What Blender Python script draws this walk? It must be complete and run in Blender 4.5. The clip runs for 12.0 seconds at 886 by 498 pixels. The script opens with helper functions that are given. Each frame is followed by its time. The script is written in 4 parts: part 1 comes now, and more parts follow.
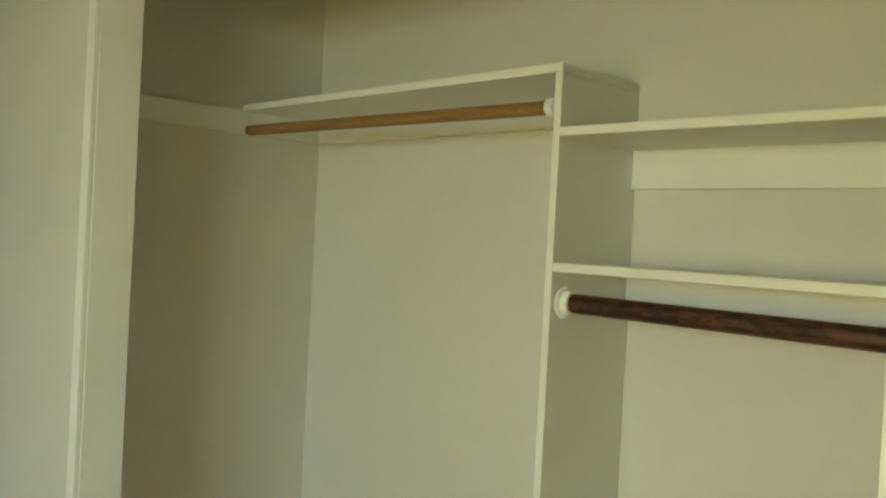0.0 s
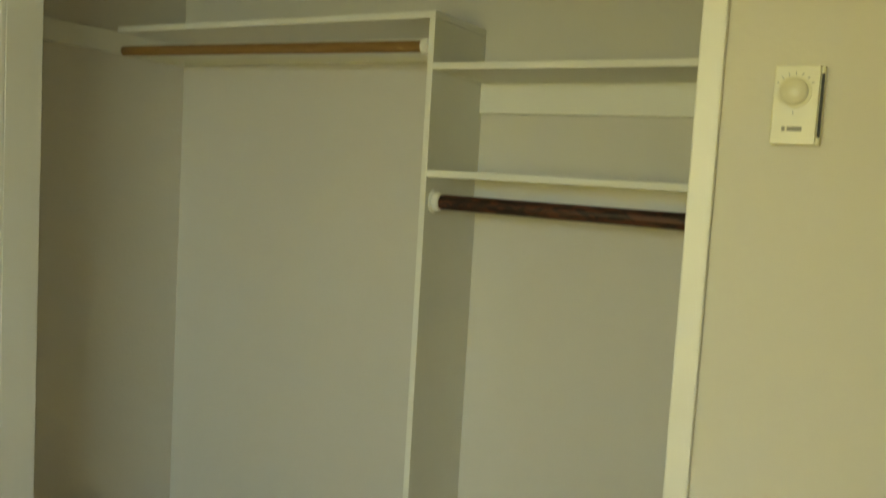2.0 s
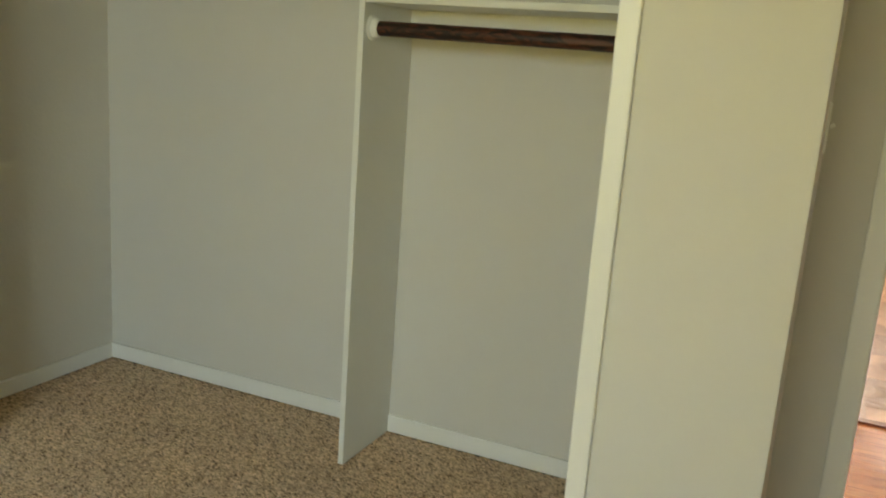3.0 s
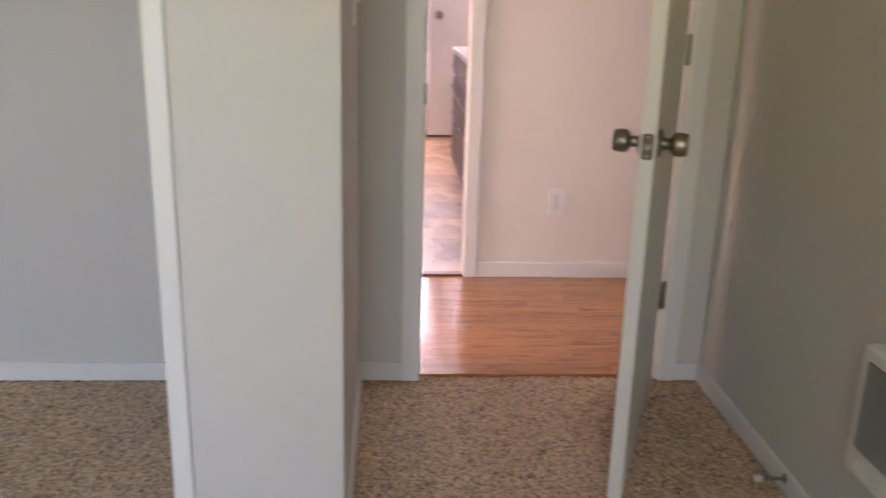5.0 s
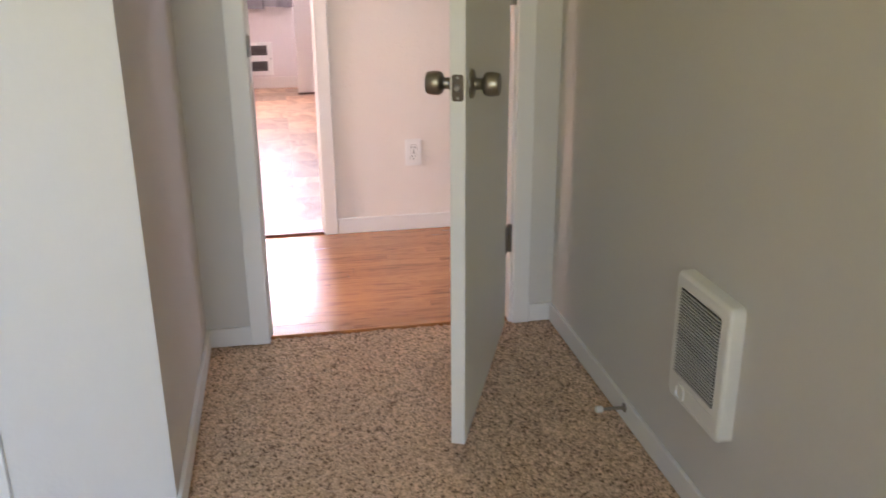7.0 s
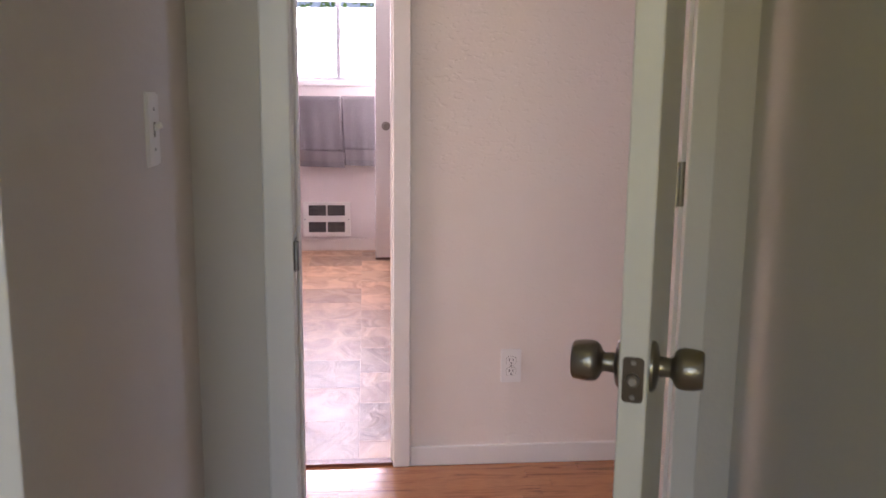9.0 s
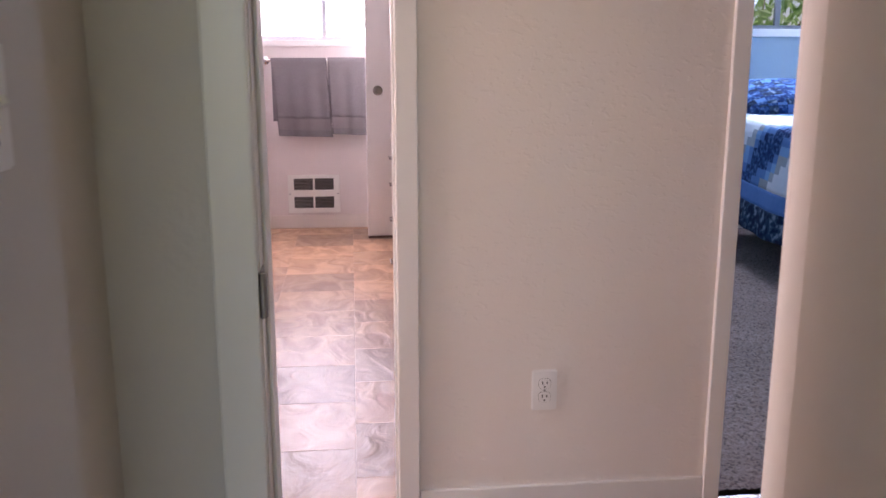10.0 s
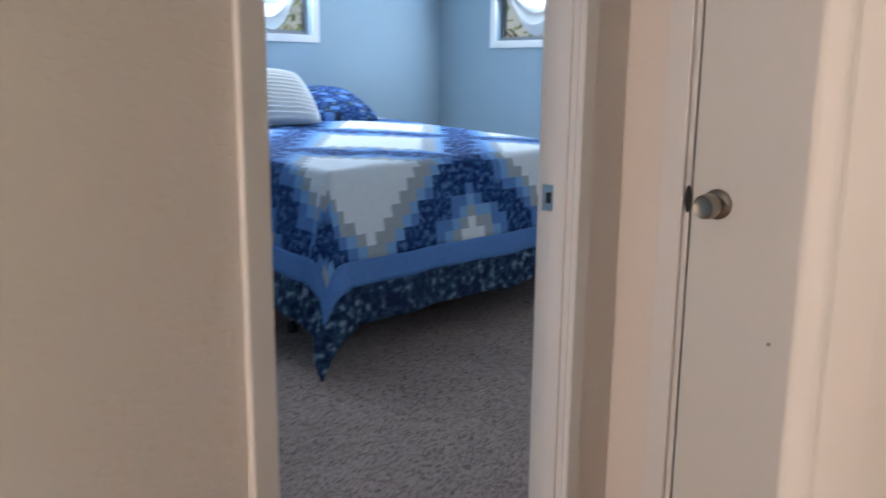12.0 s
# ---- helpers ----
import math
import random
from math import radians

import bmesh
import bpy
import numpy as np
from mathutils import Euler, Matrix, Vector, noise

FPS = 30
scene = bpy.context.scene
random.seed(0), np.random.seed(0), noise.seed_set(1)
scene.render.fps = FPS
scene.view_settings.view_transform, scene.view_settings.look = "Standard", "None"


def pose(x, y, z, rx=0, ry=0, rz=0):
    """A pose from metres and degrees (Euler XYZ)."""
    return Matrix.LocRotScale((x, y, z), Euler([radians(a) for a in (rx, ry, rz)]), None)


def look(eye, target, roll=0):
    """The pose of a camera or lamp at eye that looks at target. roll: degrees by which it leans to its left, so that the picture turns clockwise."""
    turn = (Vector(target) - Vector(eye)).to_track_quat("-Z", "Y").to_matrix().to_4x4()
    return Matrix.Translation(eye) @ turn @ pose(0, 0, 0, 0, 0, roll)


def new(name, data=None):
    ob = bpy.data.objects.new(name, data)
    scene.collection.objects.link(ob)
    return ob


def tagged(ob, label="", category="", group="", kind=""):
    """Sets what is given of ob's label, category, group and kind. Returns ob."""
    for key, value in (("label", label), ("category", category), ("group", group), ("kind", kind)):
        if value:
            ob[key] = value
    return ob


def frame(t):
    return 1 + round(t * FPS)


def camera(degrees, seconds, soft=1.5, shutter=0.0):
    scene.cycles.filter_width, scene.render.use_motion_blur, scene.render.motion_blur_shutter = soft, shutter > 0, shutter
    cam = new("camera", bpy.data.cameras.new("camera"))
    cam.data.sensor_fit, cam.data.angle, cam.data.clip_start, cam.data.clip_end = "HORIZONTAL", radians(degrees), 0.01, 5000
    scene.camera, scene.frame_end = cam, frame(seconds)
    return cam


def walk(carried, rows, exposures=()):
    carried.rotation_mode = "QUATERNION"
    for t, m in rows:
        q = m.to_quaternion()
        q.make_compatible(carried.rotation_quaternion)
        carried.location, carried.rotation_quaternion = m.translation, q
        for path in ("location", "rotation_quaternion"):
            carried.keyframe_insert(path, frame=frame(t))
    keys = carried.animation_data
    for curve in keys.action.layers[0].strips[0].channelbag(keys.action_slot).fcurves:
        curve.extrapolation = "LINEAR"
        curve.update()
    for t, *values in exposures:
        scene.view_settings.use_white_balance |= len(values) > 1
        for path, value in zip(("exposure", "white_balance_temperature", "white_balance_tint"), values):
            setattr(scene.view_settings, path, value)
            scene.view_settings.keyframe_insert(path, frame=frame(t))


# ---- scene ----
cam = camera(54.7, 12.0, shutter=0.4)
PATH = [
    (0, (-0.092, -1.808, 1.489), (-1.503, -0.391, 1.465), 3.0),
    (0.5, (-0.151, -2.054, 1.545), (-1.316, -0.43, 1.623), 2.3),
    (1, (-0.129, -2.218, 1.565), (-1.171, -0.515, 1.677), 2.2),
    (1.5, (-0.045, -2.3, 1.489), (-1.057, -0.574, 1.477), 3.0),
    (2, (-0.011, -2.377, 1.428), (-0.99, -0.641, 1.264), 3.4),
    (2.5, (-0.026, -2.485, 1.373), (-0.882, -0.716, 1.001), 3.3),
    (2.7, (-0.003, -2.492, 1.341), (-0.838, -0.72, 0.936), 3.8),
    (4.3, (0.051, -2.594, 1.226), (-0.24, -0.693, 0.675), 1.8),
    (4.5, (0.066, -2.591, 1.227), (-0.124, -0.679, 0.672), 1.5),
    (5, (0.096, -2.592, 1.227), (0.222, -0.68, 0.654), 1.6),
    (5.5, (0.167, -2.584, 1.206), (0.565, -0.71, 0.631), 2.4),
    (6, (0.223, -2.592, 1.2), (0.758, -0.759, 0.605), 2.5),
    (6.5, (0.259, -2.601, 1.181), (0.759, -0.781, 0.52), 1.4),
    (7, (0.291, -2.576, 1.203), (0.633, -0.722, 0.537), -0.4),
    (7.5, (0.304, -2.442, 1.234), (0.548, -0.545, 0.647), -0.2),
    (7.7, (0.293, -2.353, 1.249), (0.522, -0.434, 0.732), 0.2),
    (9.3, (0.344, -1.548, 1.247), (0.523, 0.414, 0.906), 0.5),
    (9.5, (0.334, -1.423, 1.242), (0.515, 0.535, 0.878), 0.5),
    (10, (0.323, -1.119, 1.237), (0.527, 0.824, 0.812), 0.0),
    (10.5, (0.357, -0.805, 1.234), (0.733, 1.108, 0.786), -0.6),
    (11, (0.376, -0.522, 1.228), (1.165, 1.26, 0.778), 0.9),
    (11.5, (0.447, -0.25, 1.197), (1.612, 1.316, 0.756), 1.1),
    (12, (0.618, -0.006, 1.213), (2.03, 1.353, 0.813), 0.6),
]
EXPO = [(0.0, 0.68, 9400, 5), (1.5, 0.54, 10200, 4), (2.0, 0.25, 10300, 4), (2.7, 0.31, 9300, 7), (4.3, 0.52, 6300, 37), (5.5, 0.52, 6500, 36), (6.1, 0.68, 6400, 35), (6.5, 0.86, 6250, 32), (7.1, 0.84, 6250, 33), (7.5, 0.38, 6200, 35), (7.7, 0.3, 6150, 35), (9.4, 0.09, 6050, 37), (10.5, 0.04, 6150, 31), (11.3, -0.02, 6200, 22), (12.0, -0.14, 6400, 19)]
walk(cam, [(t, look(eye, target, roll)) for t, eye, target, roll in PATH], EXPO)

# ---- daylight ----
world = bpy.data.worlds.new("world")
scene.world = world
world.use_nodes = True
wn = world.node_tree
sky = wn.nodes.new("ShaderNodeTexSky")
sky.sky_type = "NISHITA"
sky.sun_disc = False
sky.sun_elevation, sky.sun_rotation = radians(77), radians(200)
wn.links.new(sky.outputs[0], wn.nodes["Background"].inputs[0])
wn.nodes["Background"].inputs[1].default_value = 0.12


def lamp(name, kind, energy, colour, m, size=(1, 1), spread=180):
    data = bpy.data.lights.new(name, kind)
    data.energy, data.color = energy, colour
    if kind == "AREA":
        data.shape, data.size, data.size_y, data.spread = "RECTANGLE", size[0], size[1], radians(spread)
    ob = new(name, data)
    ob.matrix_world = m
    return ob


sun = lamp("sun", "SUN", 5.0, (1, 0.95, 0.88), look((0, 0, 0), (0.08, 0.22, -1.0)))
sun.data.angle = radians(2)
# daylight in the window openings: cool from the sky, greenish from the lawn and the trees
lamp("window_light_sky", "AREA", 18.5, (0.52, 0.79, 1.0), look((-0.4, -4.33, 1.75), (-2.3, 0, -1.3)), (1.3, 0.62), 104)
lamp("window_light_garden", "AREA", 7.4, (1.0, 0.97, 0.25), look((-0.4, -4.33, 1.2), (-0.1, -0.5, 3.1)), (1.3, 0.55), 104)
# added warm light from the unseen hall end, brightens hall and cupboard door
lamp("added_hall_light", "AREA", 84, (1.0, 0.87, 0.74), look((-3.63, 0.42, 1.35), (0, 0.62, 1.2)), (0.5, 1.4))
# daylight in the bathroom's and second bedroom's windows
lamp("window_light_bath", "AREA", 54, (1.0, 0.94, 0.91), look((0.13, 5.49, 1.72), (0.137, 1, 1.3)), (1.0, 0.62))
lamp("window_light_bed", "AREA", 80, (0.62, 0.83, 1.0), look((3.45, 5.07, 1.92), (3.4, 2, 0.6)), (2.0, 0.34))
lamp("window_light_bed_side", "AREA", 54, (0.64, 0.84, 1.0), look((5.83, 3.8, 1.92), (3, 3.4, 0.6)), (1.2, 0.34))


# ---- materials ----
def material(name, colour, rough=0.6, metal=0.0, grain=0.0, grain_scale=300.0, spots=0.0, spot_scale=2.0, bump=0.0, bump_scale=300.0, second=None, coat=0.0, random_tone=0.0, spec=0.5, splat=0.0):
    m = bpy.data.materials.new(name)
    m.use_nodes = True
    nt = m.node_tree
    b = nt.nodes["Principled BSDF"]
    b.inputs["Roughness"].default_value = rough
    b.inputs["Metallic"].default_value = metal
    b.inputs["Specular IOR Level"].default_value = spec
    b.inputs["Coat Weight"].default_value = coat
    tc = nt.nodes.new("ShaderNodeTexCoord")
    second = second or tuple(c * 0.6 for c in colour)

    def noise_node(scale, detail=3.0):
        n = nt.nodes.new("ShaderNodeTexNoise")
        n.inputs["Scale"].default_value, n.inputs["Detail"].default_value = scale, detail
        nt.links.new(tc.outputs["Object"], n.inputs["Vector"])
        return n

    col = nt.nodes.new("ShaderNodeRGB")
    col.outputs[0].default_value = (*colour, 1)
    out = col.outputs[0]
    for amount, scale in ((grain, grain_scale), (spots, spot_scale)):
        if amount > 0:
            mix = nt.nodes.new("ShaderNodeMix")
            mix.data_type = "RGBA"
            ramp = nt.nodes.new("ShaderNodeMapRange")
            ramp.inputs[1].default_value, ramp.inputs[2].default_value = 0.35, 0.7
            ramp.inputs[3].default_value, ramp.inputs[4].default_value = 0.0, amount
            nt.links.new(noise_node(scale).outputs[0], ramp.inputs[0])
            nt.links.new(ramp.outputs[0], mix.inputs[0])
            nt.links.new(out, mix.inputs[6])
            mix.inputs[7].default_value = (*second, 1)
            out = mix.outputs[2]
    if random_tone > 0:
        info = nt.nodes.new("ShaderNodeObjectInfo")
        hsv = nt.nodes.new("ShaderNodeHueSaturation")
        rr = nt.nodes.new("ShaderNodeMapRange")
        rr.inputs[3].default_value, rr.inputs[4].default_value = 1 - random_tone, 1 + random_tone
        nt.links.new(info.outputs["Random"], rr.inputs[0])
        nt.links.new(rr.outputs[0], hsv.inputs["Value"])
        nt.links.new(out, hsv.inputs["Color"])
        out = hsv.outputs[0]
    nt.links.new(out, b.inputs["Base Color"])
    if bump > 0:
        bp = nt.nodes.new("ShaderNodeBump")
        bp.inputs["Strength"].default_value, bp.inputs["Distance"].default_value = 1.0, bump
        nt.links.new(noise_node(bump_scale, 4).outputs[0], bp.inputs["Height"])
        nt.links.new(bp.outputs[0], b.inputs["Normal"])
        if splat > 0:
            # flattened plaster splats, wider than high, scattered thinly
            mp = nt.nodes.new("ShaderNodeMapping")
            mp.inputs["Scale"].default_value = (0.62, 0.62, 1.0)
            sn_, cut = noise_node(76, 2), nt.nodes.new("ShaderNodeMapRange")
            nt.links.new(tc.outputs["Object"], mp.inputs[0])
            nt.links.new(mp.outputs[0], sn_.inputs["Vector"])
            cut.inputs[1].default_value, cut.inputs[2].default_value = 0.57, 0.66
            nt.links.new(sn_.outputs[0], cut.inputs[0])
            b2 = nt.nodes.new("ShaderNodeBump")
            b2.inputs["Distance"].default_value = splat
            nt.links.new(cut.outputs[0], b2.inputs["Height"])
            nt.links.new(bp.outputs[0], b2.inputs["Normal"])
            nt.links.new(b2.outputs[0], b.inputs["Normal"])
    return m


WALL = material("wall_paint", (0.66, 0.63, 0.585), 0.75, grain=0.10, grain_scale=1.3, second=(0.60, 0.57, 0.52), spots=0.05, spot_scale=90, bump=0.0008, bump_scale=75, spec=0.3)
HALLWALL = material("hall_wall_paint", (0.83, 0.775, 0.715), 0.7, grain=0.10, grain_scale=1.3, second=(0.77, 0.715, 0.65), spots=0.05, spot_scale=90, bump=0.0006, bump_scale=82, spec=0.3, splat=0.0005)
BLUEWALL = material("blue_wall_paint", (0.315, 0.42, 0.485), 0.75, grain=0.08, grain_scale=1.5, second=(0.285, 0.385, 0.45), bump=0.0012, bump_scale=75, spec=0.3)
BATHWALL = material("bath_wall_paint", (0.72, 0.66, 0.63), 0.6, grain=0.1, grain_scale=1.5, second=(0.66, 0.6, 0.57), bump=0.001, bump_scale=75)
CEIL = material("ceiling_paint", (0.78, 0.77, 0.73), 0.85, grain=0.1, grain_scale=3, bump=0.003, bump_scale=60)
WHITE = material("white_trim_paint", (0.81, 0.80, 0.77), 0.38, grain=0.12, grain_scale=6, second=(0.76, 0.74, 0.70), spots=0.04, spot_scale=120, bump=0.0003, bump_scale=50)
DOORPAINT = material("door_paint", (0.76, 0.75, 0.70), 0.42, grain=0.12, grain_scale=4, second=(0.69, 0.67, 0.62), spots=0.05, spot_scale=70, bump=0.0004, bump_scale=30)
SHELFPAINT = material("shelf_paint", (0.78, 0.77, 0.72), 0.5, grain=0.15, grain_scale=8, second=(0.7, 0.68, 0.62), bump=0.0005, bump_scale=60)
BATHTRIM = material("cove_base", (0.74, 0.68, 0.62), 0.45, grain=0.1, grain_scale=5)
METAL = material("antique_nickel", (0.29, 0.27, 0.235), 0.34, 1.0, grain=0.25, grain_scale=40, second=(0.2, 0.17, 0.13), bump=0.0001, bump_scale=200)
DULLMETAL = material("dull_steel", (0.33, 0.32, 0.31), 0.42, 1.0, grain=0.3, grain_scale=60)
CHROME = material("chrome", (0.75, 0.76, 0.78), 0.15, 1.0, grain=0.05, grain_scale=50)
PLASTIC = material("white_plastic", (0.87, 0.86, 0.83), 0.3, grain=0.05, grain_scale=30)
CREAM = material("cream_plastic", (0.71, 0.675, 0.53), 0.35, grain=0.05, grain_scale=30)
HEATER = material("heater_enamel", (0.80, 0.79, 0.74), 0.28, grain=0.08, grain_scale=15, bump=0.0002, bump_scale=120)
# near-black: the shade inside holes, slots and grilles, and the caster's plastic
BLACK = material("black_shade_and_plastic", (0.012, 0.012, 0.012), 0.6, grain=0.2, grain_scale=50)
# printed marks; also painted shade round the socket and in the switch slot
GREY = material("grey_ink_and_shade", (0.30, 0.29, 0.25), 0.6, grain=0.1, grain_scale=90)
RUBBER = material("white_rubber", (0.75, 0.74, 0.70), 0.7, grain=0.1, grain_scale=60)
GLASS = bpy.data.materials.new("window_glass")
GLASS.use_nodes = True
GLASS.node_tree.nodes["Principled BSDF"].inputs["Transmission Weight"].default_value = 1.0
GLASS.node_tree.nodes["Principled BSDF"].inputs["Roughness"].default_value = 0.0
GLASS.node_tree.nodes["Principled BSDF"].inputs["IOR"].default_value = 1.05


def wood(name, light, dark, rough, stretch, scale=9.0, random_tone=0.0, coat=0.0, cut=(0.35, 0.35), bump=0.0003):
    """Wood with grain drawn out along one axis; stretch gives the axis scales."""
    m = bpy.data.materials.new(name)
    m.use_nodes = True
    nt = m.node_tree
    b = nt.nodes["Principled BSDF"]
    b.inputs["Roughness"].default_value, b.inputs["Coat Weight"].default_value = rough, coat
    b.inputs["Coat Roughness"].default_value = 0.12
    tc, mp = nt.nodes.new("ShaderNodeTexCoord"), nt.nodes.new("ShaderNodeMapping")
    info = nt.nodes.new("ShaderNodeObjectInfo")
    add = nt.nodes.new("ShaderNodeVectorMath")
    add.operation = "MULTIPLY_ADD"
    add.inputs[1].default_value = (37, 19, 11)
    nt.links.new(info.outputs["Random"], add.inputs[0])
    nt.links.new(tc.outputs["Object"], add.inputs[2])
    mp.inputs["Scale"].default_value = stretch
    nt.links.new(add.outputs[0], mp.inputs["Vector"])
    n1, n2 = nt.nodes.new("ShaderNodeTexNoise"), nt.nodes.new("ShaderNodeTexNoise")
    n1.inputs["Scale"].default_value, n1.inputs["Detail"].default_value, n1.inputs["Distortion"].default_value = scale, 5, 1.1
    n2.inputs["Scale"].default_value, n2.inputs["Detail"].default_value = scale * 6, 4
    for n in (n1, n2):
        nt.links.new(mp.outputs[0], n.inputs["Vector"])
    ramp = nt.nodes.new("ShaderNodeValToRGB")
    ramp.color_ramp.elements[0].position, ramp.color_ramp.elements[1].position = cut
    ramp.color_ramp.elements[0].color, ramp.color_ramp.elements[1].color = (*light, 1), (*dark, 1)
    nt.links.new(n1.outputs[0], ramp.inputs[0])
    mix = nt.nodes.new("ShaderNodeMix")
    mix.data_type, mix.blend_type = "RGBA", "MULTIPLY"
    mix.inputs[0].default_value = 0.45
    r2 = nt.nodes.new("ShaderNodeMapRange")
    r2.inputs[1].default_value, r2.inputs[2].default_value, r2.inputs[3].default_value = 0.3, 0.6, 0.55
    nt.links.new(n2.outputs[0], r2.inputs[0])
    nt.links.new(ramp.outputs[0], mix.inputs[6])
    nt.links.new(r2.outputs[0], mix.inputs[7])
    hsv, rr = nt.nodes.new("ShaderNodeHueSaturation"), nt.nodes.new("ShaderNodeMapRange")
    rr.inputs[3].default_value, rr.inputs[4].default_value = 1 - random_tone, 1 + random_tone
    nt.links.new(info.outputs["Random"], rr.inputs[0])
    nt.links.new(rr.outputs[0], hsv.inputs["Value"])
    nt.links.new(mix.outputs[2], hsv.inputs["Color"])
    nt.links.new(hsv.outputs[0], b.inputs["Base Color"])
    bp = nt.nodes.new("ShaderNodeBump")
    bp.inputs["Distance"].default_value = bump
    nt.links.new(n2.outputs[0], bp.inputs["Height"])
    nt.links.new(bp.outputs[0], b.inputs["Normal"])
    return m


LAMINATE = wood("orange_laminate", (0.46, 0.185, 0.065), (0.15, 0.046, 0.015), 0.15, (1.7, 13, 13), 2.6, 0.16, 0.35, (0.50, 0.76), 0.0001)
PALEWOOD = wood("pale_dowel", (0.40, 0.235, 0.088), (0.29, 0.155, 0.052), 0.5, (1.2, 16, 16), 4)
DARKWOOD = wood("dark_dowel", (0.105, 0.030, 0.014), (0.016, 0.006, 0.004), 0.45, (3.5, 11, 11), 5, 0, 0.0, (0.42, 0.56))
VANITYWOOD = wood("vanity_wood", (0.17, 0.085, 0.045), (0.08, 0.038, 0.02), 0.4, (8, 1, 8), 5)
THRESHOLD = wood("threshold_wood", (0.28, 0.10, 0.045), (0.16, 0.05, 0.02), 0.35, (0.7, 9, 9), 5)
SUBFLOOR = material("subfloor", (0.05, 0.03, 0.02), 0.8, grain=0.3, grain_scale=20)


def carpet(name, light, mid, dark, scale):
    m = bpy.data.materials.new(name)
    m.use_nodes = True
    nt = m.node_tree
    b = nt.nodes["Principled BSDF"]
    b.inputs["Roughness"].default_value, b.inputs["Specular IOR Level"].default_value = 0.95, 0.1
    b.inputs["Sheen Weight"].default_value = 0.15
    tc = nt.nodes.new("ShaderNodeTexCoord")
    v, n, w = nt.nodes.new("ShaderNodeTexVoronoi"), nt.nodes.new("ShaderNodeTexNoise"), nt.nodes.new("ShaderNodeTexNoise")
    v.inputs["Scale"].default_value = scale
    n.inputs["Scale"].default_value, n.inputs["Detail"].default_value = scale * 0.55, 4
    w.inputs["Scale"].default_value = 2.2
    for t in (v, n, w):
        nt.links.new(tc.outputs["Object"], t.inputs["Vector"])
    ramp = nt.nodes.new("ShaderNodeValToRGB")
    e = ramp.color_ramp.elements
    e[0].position, e[0].color = 0.33, (*dark, 1)
    e[1].position, e[1].color = 0.70, (*light, 1)
    k = e.new(0.45)
    k.color = (*mid, 1)
    sep = nt.nodes.new("ShaderNodeSeparateColor")
    nt.links.new(v.outputs["Color"], sep.inputs[0])
    add = nt.nodes.new("ShaderNodeMath")
    add.operation = "MULTIPLY_ADD"
    add.inputs[1].default_value, add.inputs[2].default_value = 0.30, 0.0
    nt.links.new(sep.outputs[0], add.inputs[0])
    add2 = nt.nodes.new("ShaderNodeMath")
    add2.operation = "MULTIPLY_ADD"
    add2.inputs[1].default_value = 0.72
    nt.links.new(n.outputs[0], add2.inputs[0])
    nt.links.new(add.outputs[0], add2.inputs[2])
    nt.links.new(add2.outputs[0], ramp.inputs[0])
    hsv, rr = nt.nodes.new("ShaderNodeHueSaturation"), nt.nodes.new("ShaderNodeMapRange")
    rr.inputs[1].default_value, rr.inputs[2].default_value, rr.inputs[3].default_value, rr.inputs[4].default_value = 0.3, 0.7, 0.88, 1.12
    nt.links.new(w.outputs[0], rr.inputs[0])
    nt.links.new(rr.outputs[0], hsv.inputs["Value"])
    nt.links.new(ramp.outputs[0], hsv.inputs["Color"])
    nt.links.new(hsv.outputs[0], b.inputs["Base Color"])
    bp = nt.nodes.new("ShaderNodeBump")
    bp.inputs["Distance"].default_value = 0.004
    nt.links.new(n.outputs[0], bp.inputs["Height"])
    nt.links.new(bp.outputs[0], b.inputs["Normal"])
    return m


CARPET = carpet("tan_carpet", (0.82, 0.58, 0.38), (0.53, 0.35, 0.218), (0.185, 0.108, 0.060), 180)
CARPET2 = carpet("grey_carpet", (0.44, 0.315, 0.265), (0.305, 0.207, 0.174), (0.145, 0.096, 0.080), 130)


